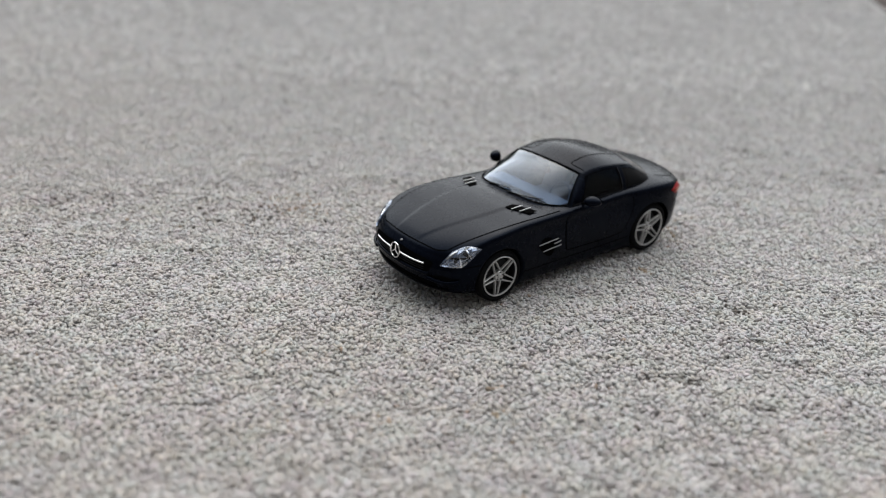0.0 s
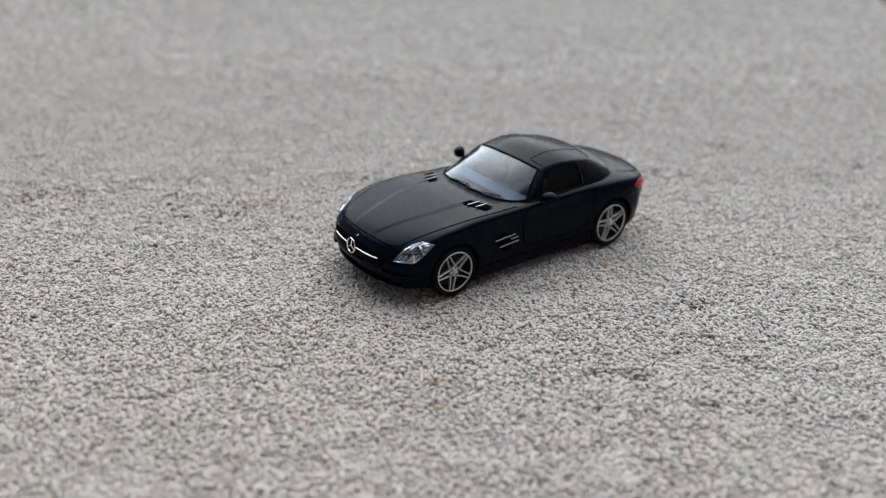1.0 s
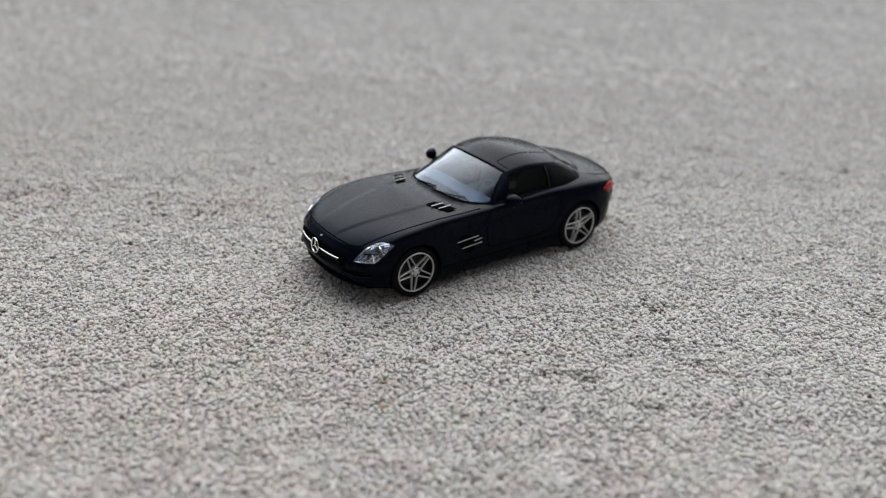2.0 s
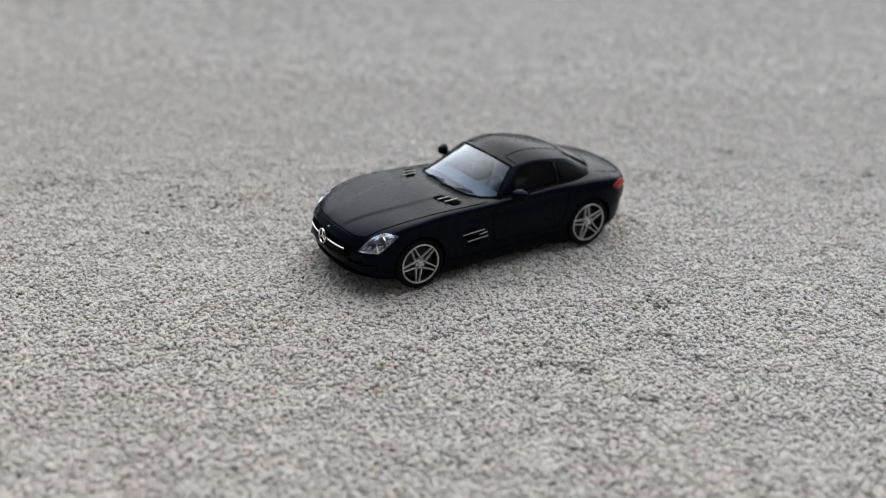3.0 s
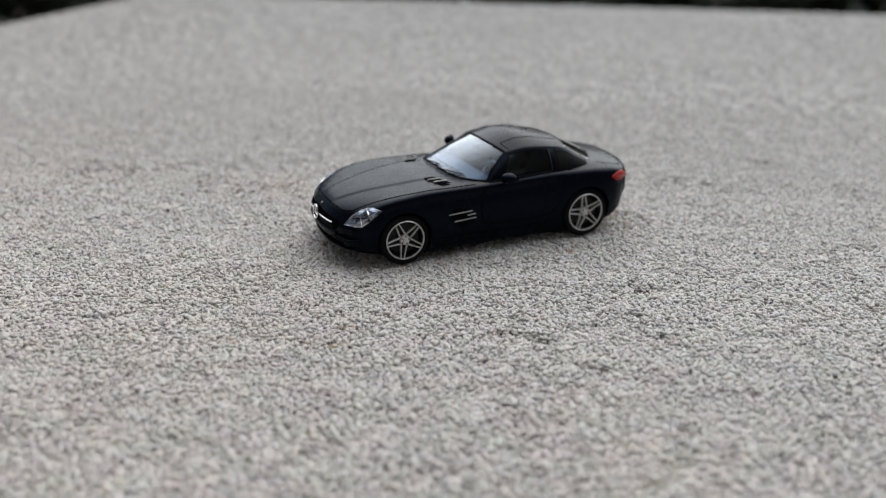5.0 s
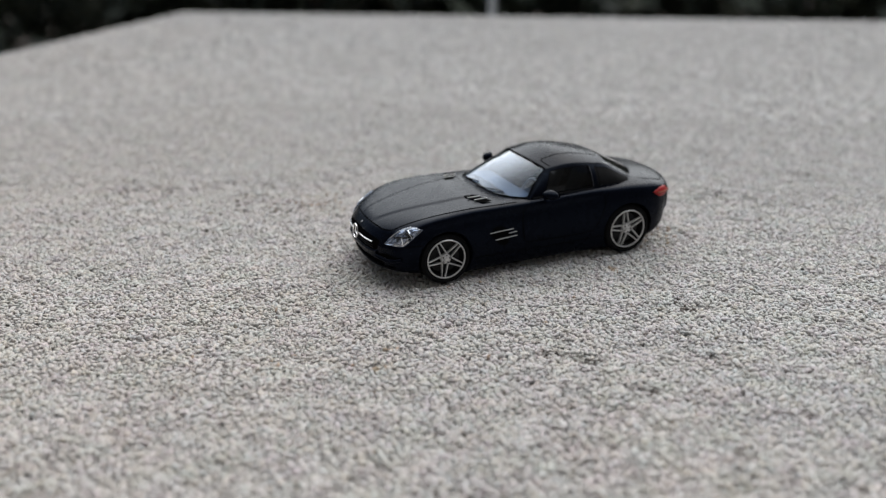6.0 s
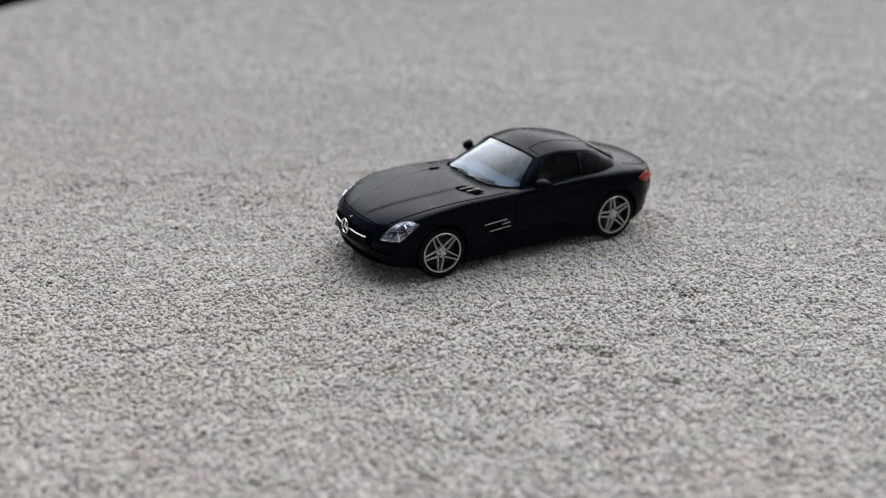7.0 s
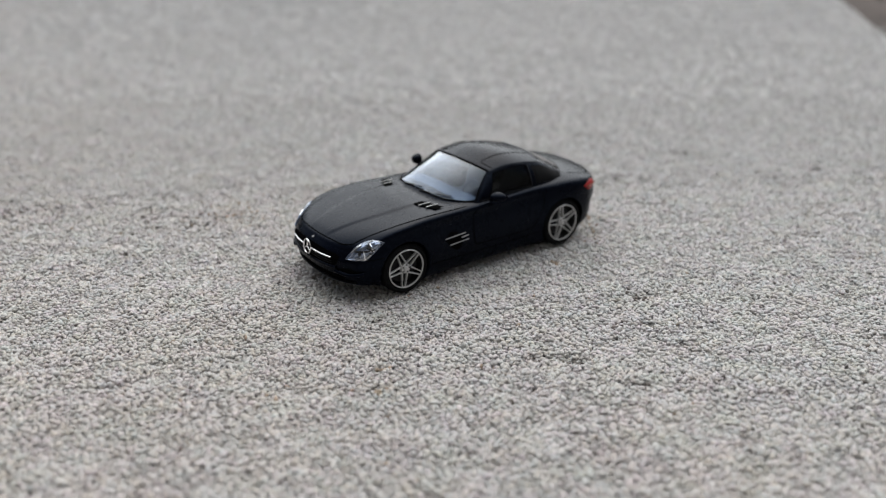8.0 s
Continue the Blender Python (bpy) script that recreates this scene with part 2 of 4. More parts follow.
def thicken(bm, depth):
    """Gives a sheet a thickness, inwards."""
    bmesh.ops.recalc_face_normals(bm, faces=bm.faces)
    bm.normal_update()
    centre = Vector((0.6, 0, 0.7))
    sign = 1 if sum((v.co - centre).dot(v.normal) for v in bm.verts) > 0 else -1
    rim = [[v for v in e.verts] for e in bm.edges if e.is_boundary]
    faces = [f.verts[:] for f in bm.faces]
    inner = {v: bm.verts.new(v.co - sign * depth * v.normal) for v in bm.verts[:]}
    for f in faces:
        bm.faces.new([inner[v] for v in reversed(f)])
    for a, b in rim:
        bm.faces.new((a, b, inner[b], inner[a]))
    return bm


# ---- the model car: lower body ----
# tables along the car, nose at negative x: half width, floor, shoulder height, shoulder half width, height on the centre line
HALF = [(-2.26, 0.80), (-2.2, 0.84), (-2.0, 0.895), (-1.7, 0.93), (-1.34, 0.955), (-0.95, 0.945), (-0.5, 0.915), (0.2, 0.895), (0.8, 0.91), (1.2, 0.955), (1.5, 0.965), (1.9, 0.93), (2.2, 0.86), (2.34, 0.78)]
FLOOR = [(-2.275, 0.518), (-2.265, 0.42), (-2.25, 0.33), (-2.21, 0.25), (-2.1, 0.19), (-1.8, 0.15), (-1.0, 0.055), (1.2, 0.055), (1.6, 0.12), (2.0, 0.21), (2.2, 0.30), (2.34, 0.50)]
SHOULDER = [(-2.275, 0.520), (-2.26, 0.555), (-2.22, 0.62), (-2.12, 0.685), (-1.9, 0.77), (-1.6, 0.848), (-1.34, 0.889), (-0.9, 0.920), (-0.4, 0.913), (0.2, 0.914), (0.8, 0.945), (1.34, 0.952), (1.8, 0.93), (2.15, 0.885), (2.3, 0.86), (2.34, 0.80)]
SHOULDER_IN = [(-2.26, 0.68), (-2.2, 0.74), (-2.0, 0.79), (-1.6, 0.85), (-1.34, 0.868), (-0.5, 0.845), (0.2, 0.81), (0.8, 0.80), (1.34, 0.81), (1.8, 0.78), (2.15, 0.73), (2.34, 0.68)]
CENTRE = [(-2.275, 0.522), (-2.26, 0.575), (-2.22, 0.65), (-2.12, 0.72), (-1.9, 0.795), (-1.6, 0.86), (-1.34, 0.90), (-0.9, 0.95), (-0.4, 0.965), (0.2, 0.98), (0.8, 1.02), (1.34, 1.035), (1.8, 0.995), (2.15, 0.94), (2.3, 0.89), (2.34, 0.82)]


def bow(xs, y):
    """How far the ends of the car curve back towards its sides."""
    f = max(0.0, min(1.0, (-1.3 - xs) / 0.9))
    r = max(0.0, min(1.0, (xs - 1.5) / 0.8))
    w = min(1.0, abs(y) / 0.9)
    return 0.36 * f * f * w**2.8 + 0.055 * f**6 * (1 - w**4) - 0.30 * r * r * w**2.4


def section(xs, n=72):
    w, zb, zs, ys, zt = (curve_at(t, xs) for t in (HALF, FLOOR, SHOULDER, SHOULDER_IN, CENTRE))
    h, c = zs - zb, zt - zs
    pts = [(0, zb), (0.45 * w, zb), (0.80 * w, zb + 0.01 * h), (0.93 * w, zb + 0.07 * h), (0.972 * w, zb + 0.22 * h), (w, zb + 0.48 * h), (0.988 * w, zb + 0.70 * h), (w - 0.032, zb + 0.86 * h), (0.5 * (w + ys) + 0.010, zb + 0.967 * h), (ys - 0.02, zs + 0.10 * c), (0.78 * ys, zs + 0.48 * c), (0.52 * ys, zs + 0.78 * c), (0.25 * ys, zs + 0.96 * c), (0, zt)]
    return spline(pts, n)


def lower_body():
    stations = np.r_[-2.275, -2.272, -2.268, -2.262, np.linspace(-2.255, -2.05, 16), np.linspace(-2.02, 2.1, 90), np.linspace(2.13, 2.34, 12)]
    rows = []
    for xs in stations:
        half = section(xs)
        xe = xs if xs < 1.34 else 1.34 + (xs - 1.34) * 0.93
        ring = [(xe + bow(xs, y), -y, z) for y, z in half] + [(xe + bow(xs, y), y, z) for y, z in half[-2:0:-1]]
        rows.append(ring)
    bm = bm_grid(rows, close_v=True)
    bm.verts.ensure_lookup_table()
    n, m = len(rows[0]), len(bm.verts)
    lids = [bm.faces.new([bm.verts[a + j] for j in range(n)]) for a in (0, m - n)]
    bmesh.ops.triangulate(bm, faces=lids, ngon_method="BEAUTY")
    return bm


def cut(ob, cutters):
    """Takes the cutters' volumes out of a mesh for good, and the cutters out of the scene."""
    for c in cutters:
        m = ob.modifiers.new("cut", "BOOLEAN")
        m.operation, m.object, m.solver = "DIFFERENCE", c, "EXACT"
    bpy.context.view_layer.update()
    me = bpy.data.meshes.new_from_object(ob.evaluated_get(bpy.context.evaluated_depsgraph_get()))
    ob.modifiers.clear()
    ob.data = me
    for c in cutters:
        bpy.data.objects.remove(c)


FRONT_AXLE, REAR_AXLE, HUB_F, HUB_R = -1.34, 1.34, 0.335, 0.345
car = new("model_car")
car.matrix_world = pose(0, 0, 0.0002, 0, -0.25, 0)
tagged(car, "small die-cast model coupe in satin black paint with silver wheels", "model car")

from mathutils.bvhtree import BVHTree

whole = lower_body()
bmesh.ops.recalc_face_normals(whole, faces=whole.faces)
SKIN = BVHTree.FromBMesh(whole)


def on_skin(p, d, lift=0.0):
    """Where the line through p along d first meets the body, lifted off it along the normal."""
    p, d = Vector(p), Vector(d).normalized()
    place, normal, _, _ = SKIN.ray_cast(p - 4 * d, d)
    if place is None:
        place, normal, _, _ = SKIN.find_nearest(p)
    return place + lift * (normal if normal.dot(d) < 0 else -normal)


body = part("body_shell", whole, PAINT, car, "satin black lower body with sculpted wings", angle=70)
cutters = []
for x, z, r in ((FRONT_AXLE, HUB_F + 0.005, 0.362), (REAR_AXLE, HUB_R + 0.005, 0.37)):
    for s in (-1, 1):
        bm = bm_lathe([(0.0001, s * 0.60), (r, s * 0.60), (r, s * 1.2), (0.0001, s * 1.2)], 64)
        bmesh.ops.translate(bm, vec=(x, 0, z), verts=bm.verts)
        cutters.append(part("cutter", bm, TRIM, car))
bm = bm_box(-0.32, 1.25, -0.70, 0.70, 0.42, 1.4)
cutters.append(part("cutter", bm, TRIM, car))
cut(body, cutters)

# ---- the model car: roof, pillars and glass ----
# along the cabin by u: 0 foot of the windscreen, 1 its top, 2 top of the rear window, 3 its foot
CX = [(0, -0.57), (1, 0.17), (2, 1.17), (3, 1.76)]
CZ = [(0, 0.96), (0.5, 1.17), (1, 1.31), (1.4, 1.39), (2, 1.288), (2.5, 1.15), (3, 1.00)]
EX = [(0, -0.13), (1, 0.235), (2, 1.08), (3, 1.56)]
EY = [(0, 0.80), (0.5, 0.675), (1, 0.60), (1.5, 0.625), (2, 0.615), (2.5, 0.64), (3, 0.65)]
EZ = [(0, 0.912), (0.5, 1.105), (1, 1.24), (1.4, 1.28), (2, 1.222), (2.5, 1.09), (3, 0.945)]
BY = [(0, 0.82), (0.5, 0.79), (1, 0.80), (2, 0.80), (3, 0.745)]
BZ = [(0, 0.908), (0.5, 0.92), (1, 0.925), (2, 0.95), (3, 0.935)]


def lin(table, u):
    return float(np.interp(u, [a for a, _ in table], [b for _, b in table]))


def roof_point(u, v):
    """On the windscreen, roof and rear window: v from -1 to 1 across."""
    cx, ex = lin(CX, u), lin(EX, u)
    cz, ez, ey = curve_at(CZ, u), curve_at(EZ, u), curve_at(EY, u)
    return Vector((cx + (ex - cx) * abs(v) ** max(2.0, 4.5 - 2.5 * u), ey * v, cz + (ez - cz) * abs(v) ** 2.3))


def side_point(u, s, side):
    """On the side windows and pillars: s from 0 at the waist to 1 at the roof rail."""
    top = roof_point(u, side)
    skew = lin([(0, 0.0), (1, 0.235), (1.7, 0.0), (3, 0.0)], u)
    low = Vector((top.x - skew, side * curve_at(BY, u), curve_at(BZ, u)))
    p = low.lerp(top, s)
    p.y += side * 0.035 * math.sin(math.pi * s) * min(1.0, (top.z - low.z) / 0.2)
    return p


U = sorted({*np.linspace(0, 3, 73).round(4), 0.05, 0.955, 1.06, 1.70, 1.80, 2.76, 2.13, 2.90})
V = sorted({*np.linspace(-1, 1, 25).round(4), -0.955, 0.955, -0.86, 0.86, -0.98, 0.98, -0.94, 0.94})
S = sorted({*np.linspace(0, 1, 11).round(4), 0.09, 0.86, 0.89, 0.95, 0.975})
LINE = [("s", s, -1) for s in S[:-1]] + [("v", v, 0) for v in V] + [("s", s, 1) for s in S[-2::-1]]


def cabin_rows():
    rows = []
    for u in U:
        row = [roof_point(u, a) if k == "v" else side_point(u, a, sd) for k, a, sd in LINE]
        old = [p.copy() for p in row]
        for c in (len(S) - 1, len(row) - len(S)):  # rounds the roof rail
            for j in (c - 1, c, c + 1):
                row[j] = old[j] * 0.5 + (old[j - 1] + old[j + 1]) * 0.25
        rows.append(row)
    return rows


def region(u, k, a, sd):
    if k == "v":
        if 0.05 < u < 0.955 and abs(a) < 0.98:
            return "windscreen"
        if 2.13 < u < 2.90 and abs(a) < 0.86:
            return "rear_window"
    elif 1.80 < u < 2.76 and 0.09 < a < 0.86:
        return "quarter_panel" if sd < 0 else "quarter_panel_far"
    elif 1.06 < u < 1.70 and 0.09 < a < 0.89:
        return "side_window" if sd < 0 else "side_window_far"
    return "roof_shell"


CABIN_ROWS = cabin_rows()
skin = bm_grid(CABIN_ROWS)
bmesh.ops.recalc_face_normals(skin, faces=skin.faces)
ROOF = CABIN_SKIN = BVHTree.FromBMesh(skin)
skin.free()
pieces = {}
for i in range(len(U) - 1):
    for j in range(len(LINE) - 1):
        (k0, a0, s0), (k1, a1, s1) = LINE[j], LINE[j + 1]
        if k0 == k1:
            k, a, sd = k0, (a0 + a1) / 2, s0
        else:
            k, a, sd = "s", 0.99, (s0 or s1)
        pieces.setdefault(region((U[i] + U[i + 1]) / 2, k, a, sd), []).append((i, j))
for name, faces in pieces.items():
    bm = bmesh.new()
    got = {}

    def corner(i, j):
        if (i, j) not in got:
            got[i, j] = bm.verts.new(CABIN_ROWS[i][j])
        return got[i, j]

    for i, j in faces:
        bm.faces.new((corner(i, j), corner(i, j + 1), corner(i + 1, j + 1), corner(i + 1, j)))
    if name == "roof_shell":
        thicken(bm, 0.02)
        bmesh.ops.recalc_face_normals(bm, faces=bm.faces)
        ROOF = BVHTree.FromBMesh(bm)
        part("roof_shell", bm, PAINT, car, "satin black roof and slim pillars", angle=60)
    elif name.startswith("quarter_panel"):
        for v in bm.verts:
            v.co.y *= 0.992
        thicken(bm, 0.008)
        part("quarter_panel", bm, RUBBER, car, "black plastic panel behind the door window", angle=60)
    else:
        thicken(bm, 0.008)
        ob = part(name.replace("_far", ""), bm, WINDSCREEN if name == "windscreen" else REAR_GLASS if name == "rear_window" else SMOKED, car, "clear plastic windscreen" if name == "windscreen" else "dark smoked plastic window")
        ob.visible_shadow = False


def along(points, d, tree, lift=0.004, n=40, closed=False):
    """A smooth line over the surface, from a few points seen along d."""
    pts = spline(points, n)
    out = []
    d = Vector(d).normalized()
    for p in pts:
        place, normal, _, _ = tree.ray_cast(Vector(p) - 4 * d, d)
        if place is None:
            place, normal, _, _ = tree.find_nearest(Vector(p))
        if normal.dot(d) > 0:
            normal = -normal
        out.append((place + lift * normal, normal))
    return out


def bm_ribbon(line, width):
    rows = []
    for i, (p, n) in enumerate(line):
        t = (line[min(i + 1, len(line) - 1)][0] - line[max(i - 1, 0)][0]).normalized()
        s = t.cross(n).normalized() * width / 2
        rows.append([p - s, p + s * 0.33 - n * 0.002, p + s])
    return bm_grid(rows)


def seam(points, d, tree=None, width=0.012, mat=None, lift=0.003, name="panel_gap"):
    return part(name, bm_ribbon(along(points, d, tree or SKIN, lift), width), mat or SEAM, car)


def bm_patch(corners, d, tree, lift, nu=12, nv=8, dome=0.0):
    """A sheet over the surface between four corners seen along d."""
    a, b, c, e = (Vector(p) for p in corners)
    rows = []
    d = Vector(d).normalized()
    for i in range(nu + 1):
        s = i / nu
        row = []
        for j in range(nv + 1):
            t = j / nv
            p = (a.lerp(b, s)).lerp(e.lerp(c, s), t)
            place, normal, _, _ = tree.ray_cast(p - 4 * d, d)
            if place is None:
                place, normal, _, _ = tree.find_nearest(p)
            if normal.dot(d) > 0:
                normal = -normal
            row.append(place + (lift + dome * math.sin(math.pi * s) * math.sin(math.pi * t)) * normal)
        rows.append(row)
    return bm_grid(rows)

# ---- wheels ----


def bm_spoke(r0, r1, a0, a1, w0, w1, y0, y1, depth):
    """One bevelled spoke from the hub to the rim."""
    rows = []
    p0, p1 = Vector((r0 * math.cos(a0), r0 * math.sin(a0))), Vector((r1 * math.cos(a1), r1 * math.sin(a1)))
    d = (p1 - p0).normalized()
    n = Vector((-d.y, d.x))
    for i in range(5):
        t = i / 4
        p, w, y = p0.lerp(p1, t), w0 + (w1 - w0) * t, y0 + (y1 - y0) * t
        rows.append([(p.x + q * n.x, y + dy, p.y + q * n.y) for q, dy in ((-w / 2, depth), (-w / 2, 0.006), (-w / 4, 0), (w / 4, 0), (w / 2, 0.006), (w / 2, depth))])
    return bm_grid(rows)


def wheel(x, z, tyre_r, phase, side, width):
    w = new("wheel")
    w.parent = car
    w.matrix_local = pose(x * K, side * 0.93 * K, z * K, 0, 0, 0 if side < 0 else 180) @ pose(0, 0, 0, 0, -phase, 0)
    rim_r = 0.262 if x < 0 else 0.268
    tyre = bm_lathe([(rim_r - 0.03, width - 0.02), (rim_r + 0.03, width), (tyre_r - 0.03, width), (tyre_r - 0.006, width - 0.015), (tyre_r, width - 0.04), (tyre_r, 0.045), (tyre_r - 0.008, 0.018), (tyre_r - 0.03, 0.004), (rim_r + 0.035, -0.004), (rim_r + 0.012, 0.002), (rim_r - 0.004, 0.016), (rim_r - 0.03, 0.05)], 72)
    part("tyre", tyre, RUBBER, w, "black rubber tyre")
    rim = bm_lathe([(rim_r - 0.004, 0.02), (rim_r, 0.004), (rim_r - 0.006, -0.002), (rim_r - 0.016, 0.0), (rim_r - 0.020, 0.014)], 72)
    part("rim_barrel", bm_lathe([(rim_r - 0.020, 0.014), (rim_r - 0.034, 0.06), (rim_r - 0.04, width - 0.03)], 72), DISC, w, "dark inner barrel")
    part("rim", rim, SILVER, w, "silver rim with thin lip")
    part("brake_disc", bm_lathe([(0.0001, 0.085), (0.205, 0.085), (0.205, 0.11), (0.0001, 0.11)], 48), DISC, w, "dark brake disc")
    hub = bm_lathe([(0.0001, 0.004), (0.024, 0.004), (0.028, 0.012), (0.034, 0.02), (0.060, 0.018), (0.068, 0.028), (0.068, 0.07), (0.0001, 0.07)], 40)
    part("hub", hub, SILVER, w)
    for i in range(5):
        a = 2 * math.pi * i / 5
        bolt = bm_lathe([(0.0001, 0.010), (0.009, 0.010), (0.009, 0.03)], 8)
        bmesh.ops.translate(bolt, vec=(0.049 * math.cos(a + 0.63), 0, 0.049 * math.sin(a + 0.63)), verts=bolt.verts)
        part("wheel_bolt", bolt, DISC, w)
        for s in (-1, 1):
            part("spoke", bm_spoke(0.074, rim_r - 0.012, a + s * 0.57, a + s * 0.090, 0.019, 0.015, 0.022, 0.004, 0.03), SILVER, w)
    return w


wheel(FRONT_AXLE, HUB_F, 0.335, 44, -1, 0.24)
wheel(REAR_AXLE, HUB_R, 0.345, 28, -1, 0.27)
wheel(FRONT_AXLE, HUB_F, 0.335, 10, 1, 0.24)
wheel(REAR_AXLE, HUB_R, 0.345, 60, 1, 0.27)
for x, z, r in ((FRONT_AXLE, HUB_F, 0.361), (REAR_AXLE, HUB_R, 0.369)):
    for s in (-1, 1):
        bm = bm_lathe([(0.0001, s * 0.605), (r, s * 0.605)], 48)
        bmesh.ops.translate(bm, vec=(x, 0, z + 0.005), verts=bm.verts)
        part("wheel_well", bm, TRIM, car, "black inner wheel arch")

# ---- panels, lamps, vents and trim of the car ----


def bm_lens(lower, upper, d, tree, lift, dome=0.0, nu=18, nv=8):
    """A sheet over the surface between two lines that share their ends."""
    lo, up = spline(lower, nu + 1), spline(upper, nu + 1)
    d = Vector(d).normalized()
    rows = []
    for i in range(nu + 1):
        row = []
        for j in range(nv + 1):
            t = j / nv
            p = Vector(lo[i]).lerp(Vector(up[i]), t)
            place, normal, _, _ = tree.ray_cast(p - 3 * d, d)
            if place is None or (place - p).length > 0.3:
                place, normal, _, _ = tree.find_nearest(p)
            if normal.dot(d) > 0:
                normal = -normal
            row.append(place + (lift + dome * math.sin(math.pi * i / nu) ** 0.5 * math.sin(math.pi * t) ** 0.5) * normal)
        rows.append(row)
    return bm_grid(rows)


def flip(points, s):
    return [(p[0], p[1] * s, p[2]) for p in points]


# bonnet with its raised centre
def bonnet_half(x):
    return curve_at([(-2.12, 0.57), (-1.9, 0.655), (-1.4, 0.782), (-0.9, 0.822), (-0.3, 0.805)], x)


def bonnet_edge(v, rear):
    return (-0.61 + 0.30 * abs(v) ** 5) if rear else (-2.085 + 0.085 * abs(v) ** 2.2 + 0.06 * max(0, abs(v) - 0.8) ** 2 / 0.04)


def bonnet_crease(x):
    return curve_at([(-2.1, 0.20), (-1.9, 0.25), (-1.1, 0.42), (-0.5, 0.46)], x)


rows = []
for i in range(61):
    row = []
    for j in range(61):
        v = -1 + j / 30
        x = bonnet_edge(v, False) + (bonnet_edge(v, True) - bonnet_edge(v, False)) * i / 60
        y = v * bonnet_half(x)
        t = max(0.0, min(1.0, (bonnet_crease(x) - abs(y)) / 0.045 + 0.5))
        fade = min(1.0, (i + 0.5) / 4, (60.5 - i) / 6)
        row.append(on_skin((x, y, 1), (0, 0, -1), 0.005) + Vector((0, 0, 0.010 * fade * t * t * (3 - 2 * t))))
    rows.append(row)
part("bonnet", bm_grid(rows), PAINT, car, "long satin black bonnet with two creases")
for s in (-1, 1):
    vs = np.linspace(0, 1, 24)
    front = [(bonnet_edge(v, False) - 0.006, s * v * bonnet_half(bonnet_edge(v, False)), 1) for v in vs]
    edge = [(x, s * (bonnet_half(x) + 0.006), 1) for x in np.linspace(bonnet_edge(1, False), bonnet_edge(1, True), 30)]
    seam(front, (0, 0, -1), name="bonnet_gap", width=0.014)
    seam(edge, (0, 0, -1), name="bonnet_gap", width=0.014)

# doors
DOOR = [(-0.12, 0.925), (-0.235, 0.80), (-0.255, 0.60), (-0.225, 0.42), (-0.17, 0.385), (0.405, 0.371), (0.76, 0.395), (0.85, 0.46), (0.963, 0.686), (0.975, 0.80), (0.945, 0.925)]
for s in (-1, 1):
    seam([(x, s, z) for x, z in DOOR], (0, -s, 0), name="door_gap", width=0.011)
    rows = []
    for i in range(25):
        t = i / 24
        z = 0.40 + 0.51 * t
        x0 = curve_at([(0.38, -0.20), (0.5, -0.235), (0.7, -0.24), (0.92, -0.115)], z)
        x1 = curve_at([(0.38, 0.70), (0.46, 0.835), (0.686, 0.95), (0.8, 0.962), (0.92, 0.935)], z)
        rows.append([on_skin((x0 + (x1 - x0) * j / 30, s, z), (0, -s, 0), 0.003) for j in range(31)])
    part("door", bm_grid(rows), PAINT, car, "satin black gullwing door")
    seam([(-0.95, s, 0.30), (-0.3, s, 0.275), (0.4, s, 0.275), (0.95, s, 0.30)], (0, -s, 0), name="sill_gap", width=0.010)
    # roof cut of the door
    seam([(0.295, s * 0.57, 2), (0.275, s * 0.48, 2), (0.262, s * 0.39, 2), (0.275, s * 0.365, 2), (0.33, s * 0.36, 2), (0.45, s * 0.362, 2), (0.70, s * 0.365, 2), (0.95, s * 0.36, 2), (1.12, s * 0.36, 2)], (0, 0, -1), tree=ROOF, name="roof_gap", width=0.011, lift=0.003)
# boot lid
seam([(1.62, -0.66, 2), (1.80, -0.70, 2), (2.0, -0.66, 2), (2.08, -0.5, 2), (2.12, 0, 2), (2.08, 0.5, 2), (2.0, 0.66, 2), (1.80, 0.70, 2), (1.62, 0.66, 2)], (0, 0, -1), name="boot_gap", width=0.011)

# grille, bar and emblem
NOSE = (1, 0, 0)
part("grille_opening", bm_lens([(-2.3, -0.57, 0.535), (-2.3, -0.50, 0.455), (-2.3, 0.0, 0.435), (-2.3, 0.50, 0.455), (-2.3, 0.57, 0.535)], [(-2.3, -0.57, 0.535), (-2.3, -0.53, 0.595), (-2.3, 0.0, 0.625), (-2.3, 0.53, 0.595), (-2.3, 0.57, 0.535)], NOSE, SKIN, 0.004, nu=30), SEAM, car, "black grille opening")
bar = [on_skin((-2.3, y, 0.545), NOSE, 0.012) for y in np.linspace(-0.47, 0.47, 31)]
part("grille_bar", bm_tube(bar, 0.0105, 8), BAR_CHROME, car, "slim chrome bar across the grille")
for z in (0.475, 0.505):
    part("grille_slat", bm_tube([on_skin((-2.3, y, z), NOSE, 0.004) for y in np.linspace(-0.48, 0.48, 25)], 0.006, 6), TRIM, car)
at = on_skin((-2.3, 0, 0.548), NOSE, 0.032)
emblem = new("emblem")
emblem.parent = car
emblem.location = at * K
emblem.rotation_euler = (radians(-6), 0, radians(-90))
ring = bm_lathe([(0.082, 0.004), (0.086, -0.006), (0.094, -0.008), (0.098, 0.0), (0.094, 0.008), (0.082, 0.004)], 40)
part("emblem_ring", ring, CHROME, emblem, "round chrome ring")
part("emblem_back", bm_lathe([(0.0001, 0.004), (0.084, 0.004)], 32), SEAM, emblem)
for i in range(3):
    a = radians(90 + 120 * i)
    part("emblem_bar", bm_spoke(0.0, 0.086, a, a, 0.024, 0.008, -0.006, -0.002, 0.010), CHROME, emblem)
